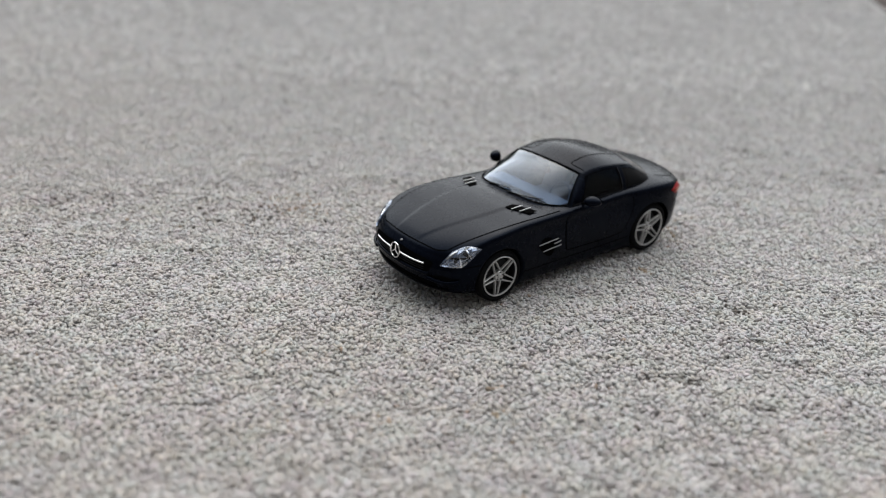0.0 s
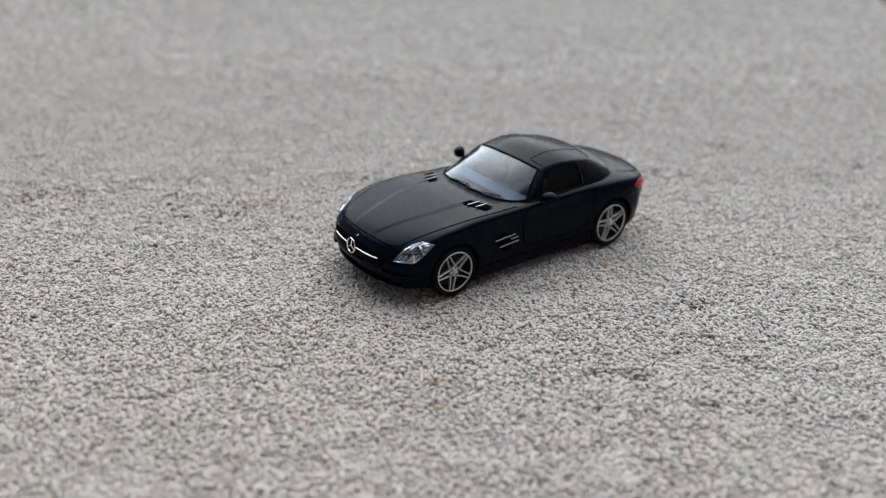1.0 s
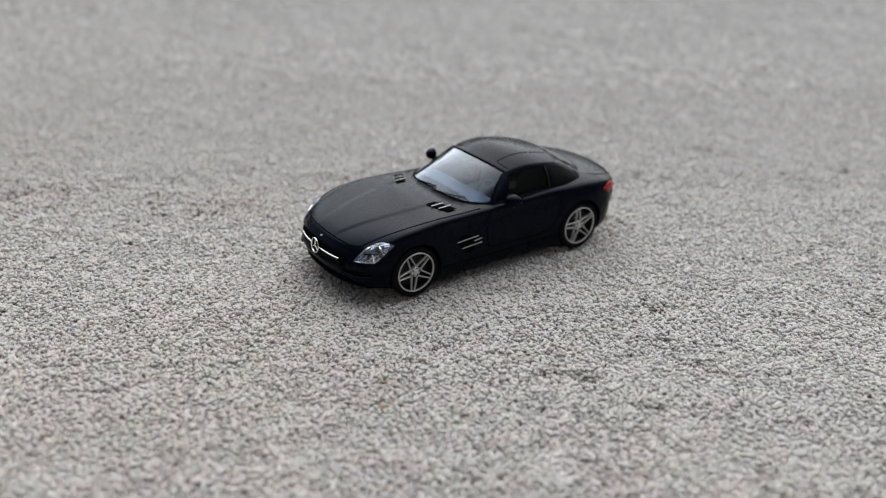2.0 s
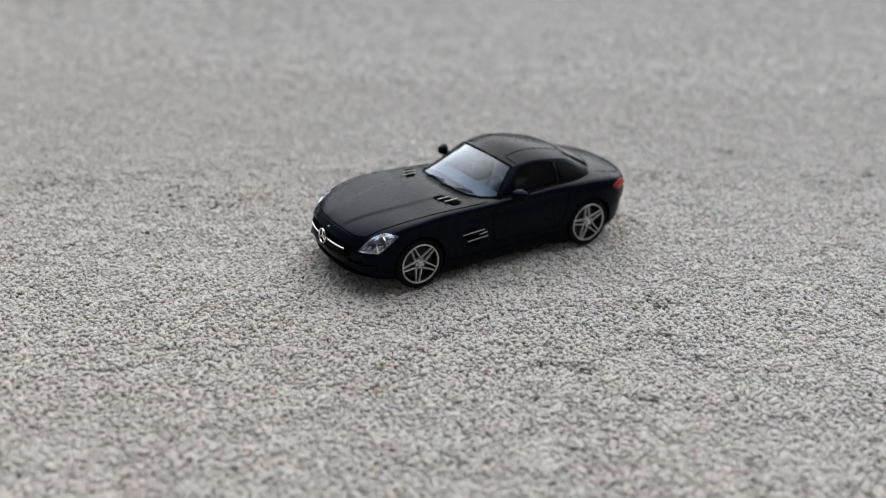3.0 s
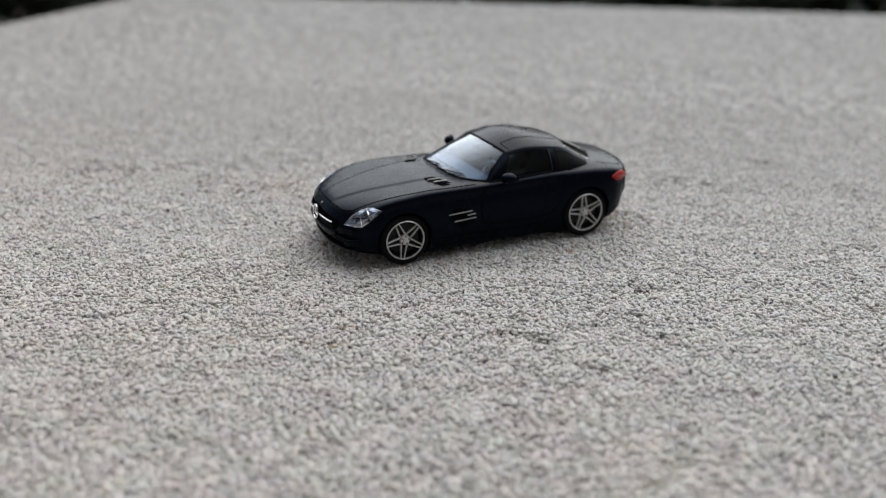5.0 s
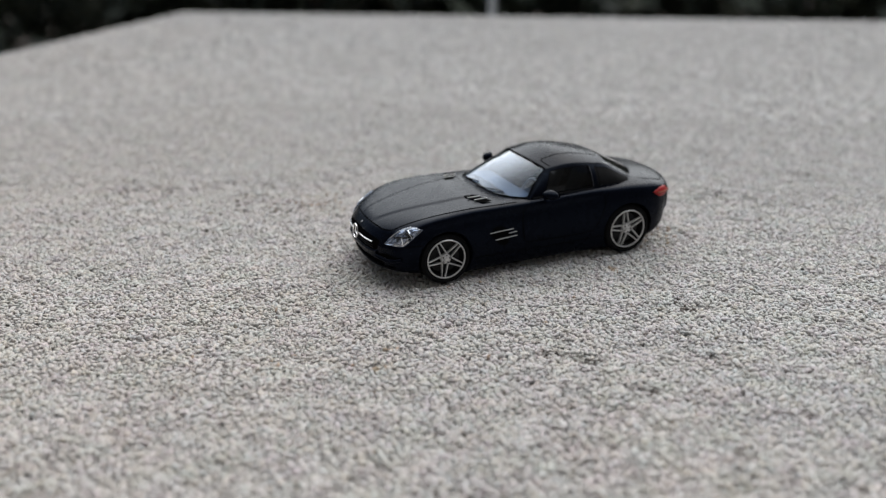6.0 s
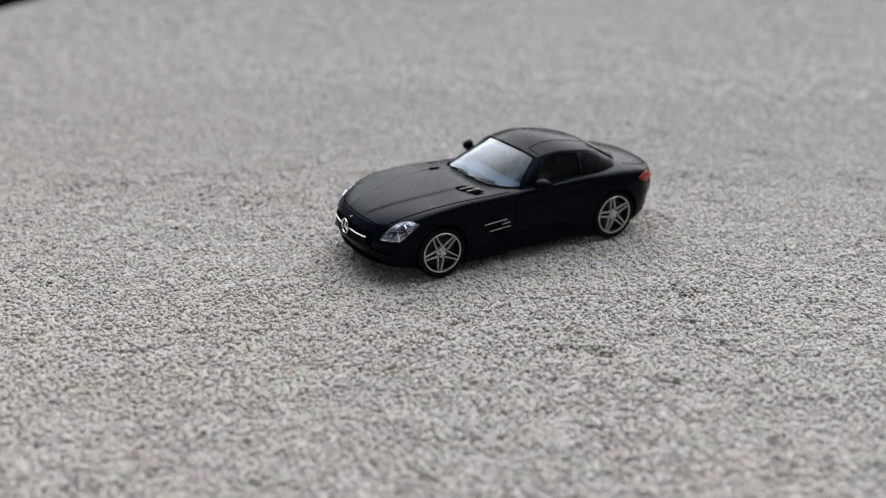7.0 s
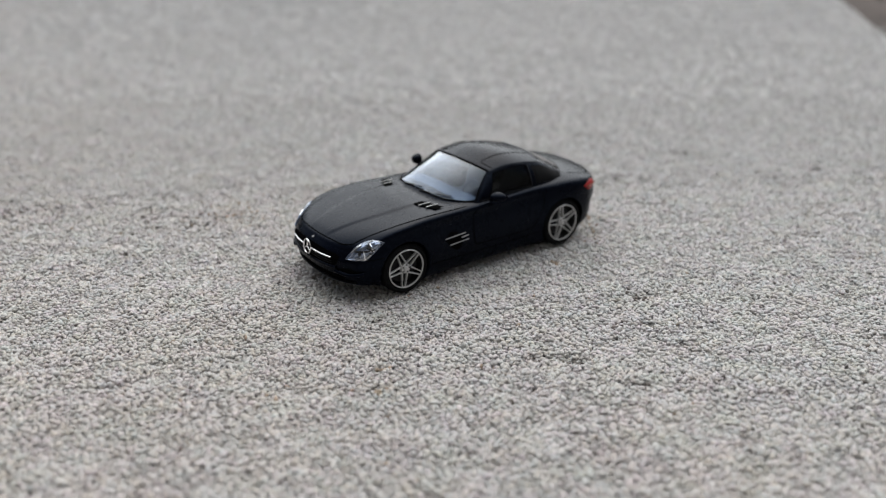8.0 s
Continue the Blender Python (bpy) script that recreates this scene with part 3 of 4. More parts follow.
nose = on_skin((-2.149, 0, 1), (0, 0, -1), 0.0)
bm = bm_lathe([(0.0001, 0.008), (0.018, 0.007), (0.022, 0.0)], 20)
bmesh.ops.rotate(bm, cent=(0, 0, 0), matrix=Matrix.Rotation(radians(90), 3, "X"), verts=bm.verts)
bmesh.ops.rotate(bm, cent=(0, 0, 0), matrix=Matrix.Rotation(radians(-22), 3, "Y"), verts=bm.verts)
bmesh.ops.translate(bm, vec=nose, verts=bm.verts)
part("nose_badge", bm, GLINT_AND_BADGE, car, "small round silver badge")

# joint between bumper and front wing
for s in (-1, 1):
    seam([(-1.90, s, 0.553), (-1.80, s, 0.558), (-1.66, s, 0.566)], (0, -s, 0), name="bumper_gap", width=0.010)
# bumper openings and splitter
for s in (-1, 1):
    low, up = flip([(-2.13, 0.56, 0.415), (-2.06, 0.70, 0.378), (-1.945, 0.83, 0.402)], s), flip([(-2.13, 0.56, 0.415), (-2.06, 0.70, 0.442), (-1.945, 0.83, 0.402)], s)
    part("bumper_intake", bm_lens(low, up, (0.8, -s * 0.6, 0), SKIN, 0.004), SEAM, car, "narrow black side intake")
    lip = [on_skin(p, (0.8, -s * 0.6, 0), 0.018) for p in spline(flip([(-2.15, 0.54, 0.385), (-2.06, 0.71, 0.360), (-1.93, 0.845, 0.385)], s), 16)]
    part("bumper_fin", bm_tube(lip, 0.026, 10), PAINT, car)
lip = [on_skin((-2.3, y, 0.428 - 0.01 * math.cos(3 * y)), NOSE, 0.002) for y in np.linspace(-0.54, 0.54, 31)]
part("grille_lip", bm_tube(lip, 0.024, 10), PAINT, car)
part("lower_intake", bm_lens([(-2.3, -0.62, 0.27), (-2.3, 0, 0.262), (-2.3, 0.62, 0.27)], [(-2.3, -0.62, 0.27), (-2.3, -0.56, 0.325), (-2.3, 0, 0.335), (-2.3, 0.56, 0.325), (-2.3, 0.62, 0.27)], NOSE, SKIN, 0.004, nu=30), SEAM, car, "wide black lower intake")
split = [on_skin((-2.3, y, 0.235), (1, 0, 0.0), 0.012) for y in np.linspace(-0.72, 0.72, 33)]
part("splitter", bm_tube(split, 0.018, 8, 0.6), TRIM, car, "thin black plastic splitter")

# headlamps
for s in (-1, 1):
    d = (0.55, -s * 0.75, -0.35)
    lamp = new("headlamp")
    lamp.parent = car
    tagged(lamp, "clear headlamp with silver reflector and dark inserts")
    low = flip([(-2.066, 0.665, 0.567), (-1.98, 0.76, 0.558), (-1.885, 0.84, 0.565), (-1.80, 0.88, 0.64), (-1.647, 0.902, 0.767)], s)
    up = flip([(-2.066, 0.665, 0.567), (-1.995, 0.685, 0.645), (-1.91, 0.715, 0.72), (-1.77, 0.80, 0.785), (-1.647, 0.902, 0.767)], s)
    lo, hi = spline(low, 21), spline(up, 21)

    def inner(u, t):
        i = min(19, int(u * 20))
        f = u * 20 - i
        a, b = Vector(lo[i] * (1 - f) + lo[i + 1] * f), Vector(hi[i] * (1 - f) + hi[i + 1] * f)
        return a.lerp(b, t)

    bowl = bm_lens(low, up, d, SKIN, 0.002, nu=9, nv=5)
    dice = random.Random(5)
    for v in bowl.verts:
        v.co += Vector(d).normalized() * dice.uniform(-0.022, 0.004)
    part("lamp_bowl", bowl, LAMP_BOWL, lamp, "faceted silver reflector bowl", smooth=False)
    for u, t, r in ((0.40, 0.45, 0.034), (0.62, 0.5, 0.026)):
        c = on_skin(inner(u, t), d, 0.012)
        m = bm_lathe([(0.0001, -0.004), (r * 0.6, 0.0), (r, 0.008), (r * 1.05, 0.016)], 20)
        bmesh.ops.rotate(m, cent=(0, 0, 0), matrix=Vector(d).to_track_quat("Y", "Z").to_matrix(), verts=m.verts)
        bmesh.ops.translate(m, vec=c, verts=m.verts)
        part("projector", m, DISC, lamp, "dark round projector")
    dark = [on_skin(inner(0.30 + 0.42 * k / 8, 0.72 - 0.5 * k / 8), d, 0.014) for k in range(9)]
    part("lamp_divider", bm_tube(dark, 0.011, 6), SEAM, lamp)
    for u0, u1, t0, t1 in ((0.44, 0.49, 0.03, 0.55), (0.20, 0.48, 0.90, 0.90), (0.26, 0.60, 0.08, 0.10), (0.70, 0.66, 0.1, 0.75)):
        strip = [on_skin(inner(u0 + (u1 - u0) * k / 8, t0 + (t1 - t0) * k / 8), d, 0.012) for k in range(9)]
        part("reflector_rib", bm_tube(strip, 0.012, 6), CHROME, lamp)
    part("lamp_rim", bm_tube([on_skin(Vector(p), d, 0.004) for p in [*lo, *hi[::-1]]], 0.006, 6), LAMP_BOWL, lamp)
    glass = part("lens", bm_lens(low, up, d, SKIN, 0.012, 0.016), LENS, lamp, "clear plastic lens")
    glass.visible_shadow = False

# vents in the bonnet
for s in (-1, 1):
    vent = new("bonnet_vent")
    vent.parent = car
    tagged(vent, "black bonnet vent with silver fins")
    quad = flip([(-0.885, 0.415, 1), (-0.75, 0.415, 1), (-0.61, 0.715, 1), (-0.75, 0.725, 1)], s)
    if s > 0:
        quad = [(x + 0.05, y - 0.06, z) for x, y, z in quad]
    part("vent_opening", bm_patch(quad, (0, 0, -1), SKIN, 0.019, 6, 10), SEAM, vent)
    for t in (0.33, 0.66):
        a, b = Vector(quad[0]).lerp(Vector(quad[3]), t), Vector(quad[1]).lerp(Vector(quad[2]), t)
        a, b = a - 0.03 * (b - a).normalized(), b + 0.02 * (b - a).normalized()
        part("vent_fin", bm_tube([on_skin(a.lerp(b, k / 8), (0, 0, -1), 0.024) for k in range(9)], 0.0065, 6), SILVER, vent, "silver fin")

# gills behind the front wheels
for s in (-1, 1):
    gill = new("side_gill")
    gill.parent = car
    tagged(gill, "black side vent with silver fins")
    low, up = flip([(-0.735, 1, 0.575), (-0.63, 1, 0.45), (-0.50, 1, 0.395), (-0.43, 1, 0.53)], s), flip([(-0.735, 1, 0.575), (-0.66, 1, 0.655), (-0.52, 1, 0.64), (-0.43, 1, 0.53)], s)
    part("gill_opening", bm_lens(low, up, (0, -s, 0), SKIN, 0.004), SEAM, gill)
    for x0, z0, x1, z1 in ((-0.74, 0.592, -0.40, 0.604), (-0.662, 0.493, -0.345, 0.507), (-0.47, 0.552, -0.35, 0.562)):
        part("gill_fin", bm_tube([on_skin((x0 + (x1 - x0) * k / 8, s, z0 + (z1 - z0) * k / 8), (0, -s, 0), 0.012) for k in range(9)], 0.0065, 6), SILVER, gill, "silver fin")

# door mirrors
for s in (-1, 1):
    mirror = new("door_mirror")
    mirror.parent = car
    tagged(mirror, "black door mirror on a slim stalk")
    bm = bmesh.new()
    lift = 0.045 if s > 0 else 0.0  # one mirror is glued on a little higher
    bmesh.ops.create_uvsphere(bm, u_segments=24, v_segments=14, radius=1)
    for v in bm.verts:
        x, y, z = v.co
        x = x * (0.12 if x < 0 else 0.045)
        v.co = (0.135 + x + 0.03 * y, s * (0.95 + 0.10 * y), 0.995 + lift + z * (0.066 - 0.012 * y + lift * 0.3))
    part("mirror_housing", bm, PAINT, mirror)
    bm = bmesh.new()
    bmesh.ops.create_circle(bm, cap_ends=True, segments=24, radius=1)
    for v in bm.verts:
        x, y, _ = v.co
        v.co = (0.178 + 0.03 * x, s * (0.95 + 0.082 * x), 0.995 + lift + 0.05 * y)
    part("mirror_glass", bm, CHROME, mirror, "small mirror glass")
    part("mirror_stalk", bm_tube([(0.11, s * 0.79, 0.925), (0.12, s * 0.84, 0.95), (0.135, s * 0.90, 0.975 + lift)], 0.022, 8), TRIM, mirror)

# rubber round the windscreen, window trims, strips painted as glints


def cabin_ribbon(name, fn, width, mat, n=40, lift=0.005):
    line = []
    for k in range(n + 1):
        p = Vector(fn(k / n))
        place, normal, _, _ = CABIN_SKIN.find_nearest(p)
        if normal.dot(place - Vector((0.5, 0, 0.7))) < 0:
            normal = -normal
        line.append((place + lift * normal, normal))
    return part(name, bm_ribbon(line, width), mat, car)


cabin_ribbon("windscreen_rubber", lambda t: roof_point(0.955, -0.98 + 1.96 * t), 0.028, SEAM)
cabin_ribbon("windscreen_rubber", lambda t: roof_point(0.055, -0.98 + 1.96 * t), 0.022, SEAM)
for s in (-1, 1):
    cabin_ribbon("windscreen_rubber", lambda t: roof_point(0.05 + 0.905 * t, 0.985 * s), 0.018, SEAM)
    cabin_ribbon("window_rubber", lambda t: side_point(1.06 + 0.64 * t, 0.89, s), 0.014, SEAM)
    cabin_ribbon("window_rubber", lambda t: side_point(1.06, 0.09 + 0.80 * t, s), 0.012, SEAM, 20)
    cabin_ribbon("drip_rail", lambda t: side_point(0.02 + 1.95 * t, 0.985, s), 0.014, PAINT, 60, 0.010)
    cabin_ribbon("window_rubber", lambda t: side_point(1.70, 0.09 + 0.80 * t, s), 0.026, SEAM, 20)
    # thin grey strip paints the faint highlight behind the window rubber
    cabin_ribbon("window_glint", lambda t: side_point(1.722, 0.09 + 0.80 * t, s), 0.007, GLINT_AND_BADGE, 20)
    # added strip that stands in for a reflection along the window's foot
    cabin_ribbon("waist_reflection_trim", lambda t: side_point(0.1 + 1.62 * t, 0.045, s), 0.016, TRIM)
    # two pale strips paint the reflection at the rear window's border
    cabin_ribbon("rear_window_glint", lambda t: roof_point(2.10 + 0.80 * t, 0.88 * s), 0.013, GLASS_GLINT)
    cabin_ribbon("rear_window_glint", lambda t: roof_point(2.04 + 0.88 * t, 0.955 * s), 0.011, GLASS_GLINT)
    cabin_ribbon("roof_gap", lambda t: side_point(1.83 + 0.02 * t, 0.0 + 0.97 * t, s), 0.008, SEAM, 20)

# wipers
for (u0, v0), (u1, v1), (u2, v2) in (((0.04, 0.42), (0.075, 0.15), (0.10, -0.10)), ((0.035, -0.06), (0.075, -0.40), (0.13, -0.74))):
    line = [roof_point(u, v) + Vector((-0.010, 0, 0.016)) for u, v in spline([(u0, v0), (u1, v1), (u2, v2)], 16)]
    part("wiper", bm_tube(line, 0.0075, 6), TRIM, car, "thin black wiper blade")

# tail lamps
for s in (-1, 1):
    lamp = new("tail_lamp")
    lamp.parent = car
    tagged(lamp, "red tail lamp with an amber band")
    d = (-0.35, -s * 0.92, -0.15)
    low = flip([(1.72, 0.93, 0.815), (1.84, 0.915, 0.742), (1.97, 0.86, 0.74), (2.08, 0.70, 0.75)], s)
    up = flip([(1.72, 0.93, 0.815), (1.85, 0.90, 0.862), (1.97, 0.83, 0.858), (2.08, 0.70, 0.75)], s)
    part("tail_lens", bm_lens(low, up, d, SKIN, 0.008, 0.018), RED_LENS, lamp, "red plastic lens")
    mid_line = [Vector(a).lerp(Vector(b), 0.45) for a, b in zip(spline(low, 15), spline(up, 15))][2:-2]
    part("amber_band", bm_tube([on_skin(p, d, 0.026) for p in mid_line], 0.010, 6), ORANGE_LENS, lamp, "amber band")

# ---- inside the cabin ----
part("dashboard", bm_box(-0.40, 0.02, -0.69, 0.69, 0.70, 0.93, 0.04), CABIN, car, "dark plastic dashboard")
part("cabin_floor", bm_box(-0.3, 1.24, -0.68, 0.68, 0.425, 0.45), CABIN, car)
part("tunnel", bm_box(-0.2, 1.0, -0.13, 0.13, 0.45, 0.74, 0.03), CABIN, car)
for s in (-1, 1):
    part("seat_cushion", bm_box(0.20, 0.75, s * 0.38 - 0.23, s * 0.38 + 0.23, 0.46, 0.62, 0.05), SEATS, car, "dark moulded seat")
    bm = bm_box(0.0, 0.14, s * 0.38 - 0.22, s * 0.38 + 0.22, 0.0, 0.56, 0.05)
    bmesh.ops.rotate(bm, cent=(0, 0, 0), matrix=Matrix.Rotation(radians(20), 3, "Y"), verts=bm.verts)
    bmesh.ops.translate(bm, vec=(0.68, 0, 0.58), verts=bm.verts)
    part("seat_back", bm, SEATS, car)
    bm = bm_box(0.86, 0.96, s * 0.38 - 0.12, s * 0.38 + 0.12, 1.04, 1.18, 0.03)
    part("headrest", bm, SEATS, car)
wheel_ring = bm_grid([[((0.17 + 0.017 * math.cos(b)) * math.cos(a), (0.17 + 0.017 * math.cos(b)) * math.sin(a), 0.017 * math.sin(b)) for b in (2 * math.pi * j / 8 for j in range(8))] for a in (2 * math.pi * i / 32 for i in range(33))], close_v=True)
bmesh.ops.rotate(wheel_ring, cent=(0, 0, 0), matrix=Matrix.Rotation(radians(-65), 3, "Y"), verts=wheel_ring.verts)
bmesh.ops.translate(wheel_ring, vec=(0.10, -0.38, 0.90), verts=wheel_ring.verts)
part("steering_wheel", wheel_ring, CABIN, car)
part("rear_view_mirror", bm_box(0.04, 0.09, -0.19, 0.15, 1.135, 1.245, 0.02), DISC, car, "dark interior mirror")

# ---- the concrete block with its grit top ----
CORNER, ALONG, DEEP = Vector((-0.008, 0.800, 0)), Vector((0.830, -0.557, 0)), Vector((-0.557, -0.830, 0))
WIDE, TAPER, LONG, TALL = 0.878, 0.28, 1.02, 0.75


def slab_point(a, b, z):
    return CORNER + ALONG * a + DEEP * b + Vector((0, 0, z))


def rounded_outline(inset, radius=0.025, n=6):
    """The block seen from above: four sides, the far ones at a slight taper, with rounded corners."""
    corners = [Vector(c) for c in ((WIDE - inset, inset), (WIDE - TAPER * LONG - inset, LONG - inset), (inset, LONG - inset), (inset, inset))]
    pts = []
    for i, c in enumerate(corners):
        p, q = c + (corners[i - 1] - c).normalized() * radius, c + (corners[(i + 1) % 4] - c).normalized() * radius
        pts += [tuple((1 - t) ** 2 * p + 2 * t * (1 - t) * c + t * t * q) for t in (k / n for k in range(n + 1))]
    return pts


rings = [[slab_point(a, b, z) for a, b in rounded_outline(i)] for i, z in ((0.0, -TALL), (0.0, -0.007), (0.001, -0.0030), (0.003, -0.0009), (0.006, -0.0006), (0.014, -0.0011))]
bm = bm_grid(rings, close_v=True)
bm.verts.ensure_lookup_table()
n = len(rings[0])
bm.faces.new([bm.verts[len(bm.verts) - n + j] for j in range(n)])
tagged(link_mesh("concrete_block", bm, BED, angle=70), "grey concrete block with a rough grit-coated top", "concrete block", kind="structure")

# hollows in the grit: place, half lengths, turn in degrees, depth; dark spots of dirt, of shade painted into the
# hollows, and rust: place and radius
HOLLOWS = [(-0.0250, -0.0720, 0.0026, 0.0016, 20, 0.0009), (-0.0165, -0.0792, 0.0040, 0.0016, -35, 0.0008), (-0.0110, -0.0975, 0.0042, 0.0013, -35, 0.0009), (0.0240, -0.0635, 0.0060, 0.0030, -20, 0.0008), (0.0060, -0.0700, 0.0045, 0.0025, 30, 0.0007), (0.0280, -0.1040, 0.0020, 0.0015, 0, 0.0008), (-0.1150, -0.0240, 0.0018, 0.0014, 0, 0.0008), (0.0985, 0.0155, 0.0070, 0.0040, 10, 0.0009), (0.1070, -0.0640, 0.0050, 0.0020, -30, 0.0008), (0.1500, 0.0150, 0.0060, 0.0030, 0, 0.0008), (-0.0350, 0.1000, 0.0055, 0.0035, -10, 0.0012), (-0.0600, 0.1020, 0.0070, 0.0045, -15, 0.0012), (-0.0700, 0.1110, 0.0060, 0.0050, 20, 0.0010), (-0.0980, 0.1100, 0.0050, 0.0040, 0, 0.0011), (-0.0706, 0.0840, 0.0080, 0.0050, 10, 0.0008), (0.0800, -0.0300, 0.0080, 0.0030, -25, 0.0006), (-0.0030, -0.0610, 0.0016, 0.0012, -45, 0.0008), (0.0040, -0.0690, 0.0016, 0.0012, -8, 0.0008), (0.0130, -0.0760, 0.0016, 0.0012, 29, 0.0008), (0.0000, -0.0770, 0.0016, 0.0012, -24, 0.0008), (0.0220, -0.0640, 0.0016, 0.0012, 13, 0.0008), (-0.0170, -0.0690, 0.0016, 0.0012, -40, 0.0008), (-0.0100, -0.0770, 0.0016, 0.0012, -3, 0.0008), (-0.0410, -0.1100, 0.0016, 0.0012, 34, 0.0008), (0.0120, -0.0900, 0.0016, 0.0012, -19, 0.0008), (-0.0640, -0.0950, 0.0016, 0.0012, 18, 0.0008)]
DIRT_AND_PIT_SHADE = [(-0.0165, -0.0792, 0.0018), (-0.0250, -0.0720, 0.0013), (-0.0113, -0.0974, 0.0016), (0.0242, -0.0630, 0.0026), (0.0060, -0.0705, 0.0020), (0.0280, -0.1040, 0.0012), (-0.0587, 0.1019, 0.0050), (-0.0677, 0.1116, 0.0050), (-0.0978, 0.1097, 0.0048), (-0.0335, 0.0995, 0.0046), (-0.0706, 0.0850, 0.0090), (0.0985, 0.0155, 0.0060), (0.2340, 0.2600, 0.0080), (-0.0589, 0.0078, 0.0012), (-0.1150, -0.0240, 0.0010), (0.1300, 0.0700, 0.0060), (0.1080, -0.0640, 0.0020), (0.1500, 0.0150, 0.0030), (0.2790, 0.2300, 0.0060), (0.4460, 0.2670, 0.0100), (0.1510, 0.2140, 0.0060), (0.2620, 0.2100, 0.0070), (0.2030, 0.2040, 0.0060), (0.0770, 0.1890, 0.0060), (0.1470, 0.0270, 0.0040), (0.1770, -0.0240, 0.0030), (0.1400, -0.0480, 0.0030), (0.1680, 0.2950, 0.0060), (-0.1120, 0.1200, 0.0060), (-0.0600, 0.0680, 0.0050), (0.3970, 0.2310, 0.0070), (-0.0030, -0.0610, 0.0012), (0.0040, -0.0690, 0.0009), (0.0130, -0.0760, 0.0012), (0.0000, -0.0770, 0.0009), (0.0220, -0.0640, 0.0012), (-0.0170, -0.0690, 0.0009), (-0.0100, -0.0770, 0.0012), (-0.0410, -0.1100, 0.0009), (0.0120, -0.0900, 0.0012), (-0.0640, -0.0950, 0.0009)]
RUSTY = [(-0.0608, -0.0537, 0.0013), (-0.0670, -0.0620, 0.0016), (-0.0980, -0.0090, 0.0010), (0.0200, -0.0300, 0.0015), (0.0460, -0.0160, 0.0075), (0.0560, -0.0100, 0.0060), (-0.0450, 0.0700, 0.0100)]


def lattice_noise(x, y, cell, seed):
    """Smooth noise from -1 to 1 with the given cell, for arrays."""
    table = np.random.default_rng(seed).uniform(-1, 1, (256, 256))
    u, v = x / cell + 500, y / cell + 500
    i, j = np.floor(u).astype(int), np.floor(v).astype(int)
    f, g = u - i, v - j
    f, g = f * f * (3 - 2 * f), g * g * (3 - 2 * g)
    i, j, k, m = i % 256, j % 256, (i + 1) % 256, (j + 1) % 256
    return (table[i, j] * (1 - f) + table[k, j] * f) * (1 - g) + (table[i, m] * (1 - f) + table[k, m] * f) * g


def relief(x, y):
    """Height of the grit's surface: slow swells, lumps and the hollows."""
    z = 0.00032 * lattice_noise(x, y, 0.016, 1) + 0.00042 * lattice_noise(x, y, 0.0060, 2) + 0.00016 * lattice_noise(x, y, 0.0026, 4)
    for hx, hy, a, b, turn, deep in HOLLOWS:
        c, d = math.cos(radians(turn)), math.sin(radians(turn))
        p, q = ((x - hx) * c + (y - hy) * d) / a, ((y - hy) * c - (x - hx) * d) / b
        z = z - 1.5 * deep * np.exp(-(p * p + q * q)) + 0.6 * deep * np.exp(-((p + 0.6) ** 2 + (q - 1.5) ** 2))
    return np.maximum(z, -0.0006)


def icosahedron():
    g = (1 + 5**0.5) / 2
    v = np.array([(-1, g, 0), (1, g, 0), (-1, -g, 0), (1, -g, 0), (0, -1, g), (0, 1, g), (0, -1, -g), (0, 1, -g), (g, 0, -1), (g, 0, 1), (-g, 0, -1), (-g, 0, 1)], float) / (1 + g * g) ** 0.5
    c = np.array([(i, j, k) for i in range(12) for j in range(i + 1, 12) for k in range(j + 1, 12) if max(np.linalg.norm(v[i] - v[j]), np.linalg.norm(v[j] - v[k]), np.linalg.norm(v[i] - v[k])) < 1.2])
    flip = np.einsum("ij,ij->i", np.cross(v[c[:, 1]] - v[c[:, 0]], v[c[:, 2]] - v[c[:, 0]]), v[c[:, 0]]) < 0
    c[flip] = c[flip][:, ::-1]
    return v, c


def octahedron():
    v = np.array([(1, 0, 0), (-1, 0, 0), (0, 1, 0), (0, -1, 0), (0, 0, 1), (0, 0, -1)], float)
    return v, np.array([(0, 2, 4), (2, 1, 4), (1, 3, 4), (3, 0, 4), (2, 0, 5), (1, 2, 5), (3, 1, 5), (0, 3, 5)])


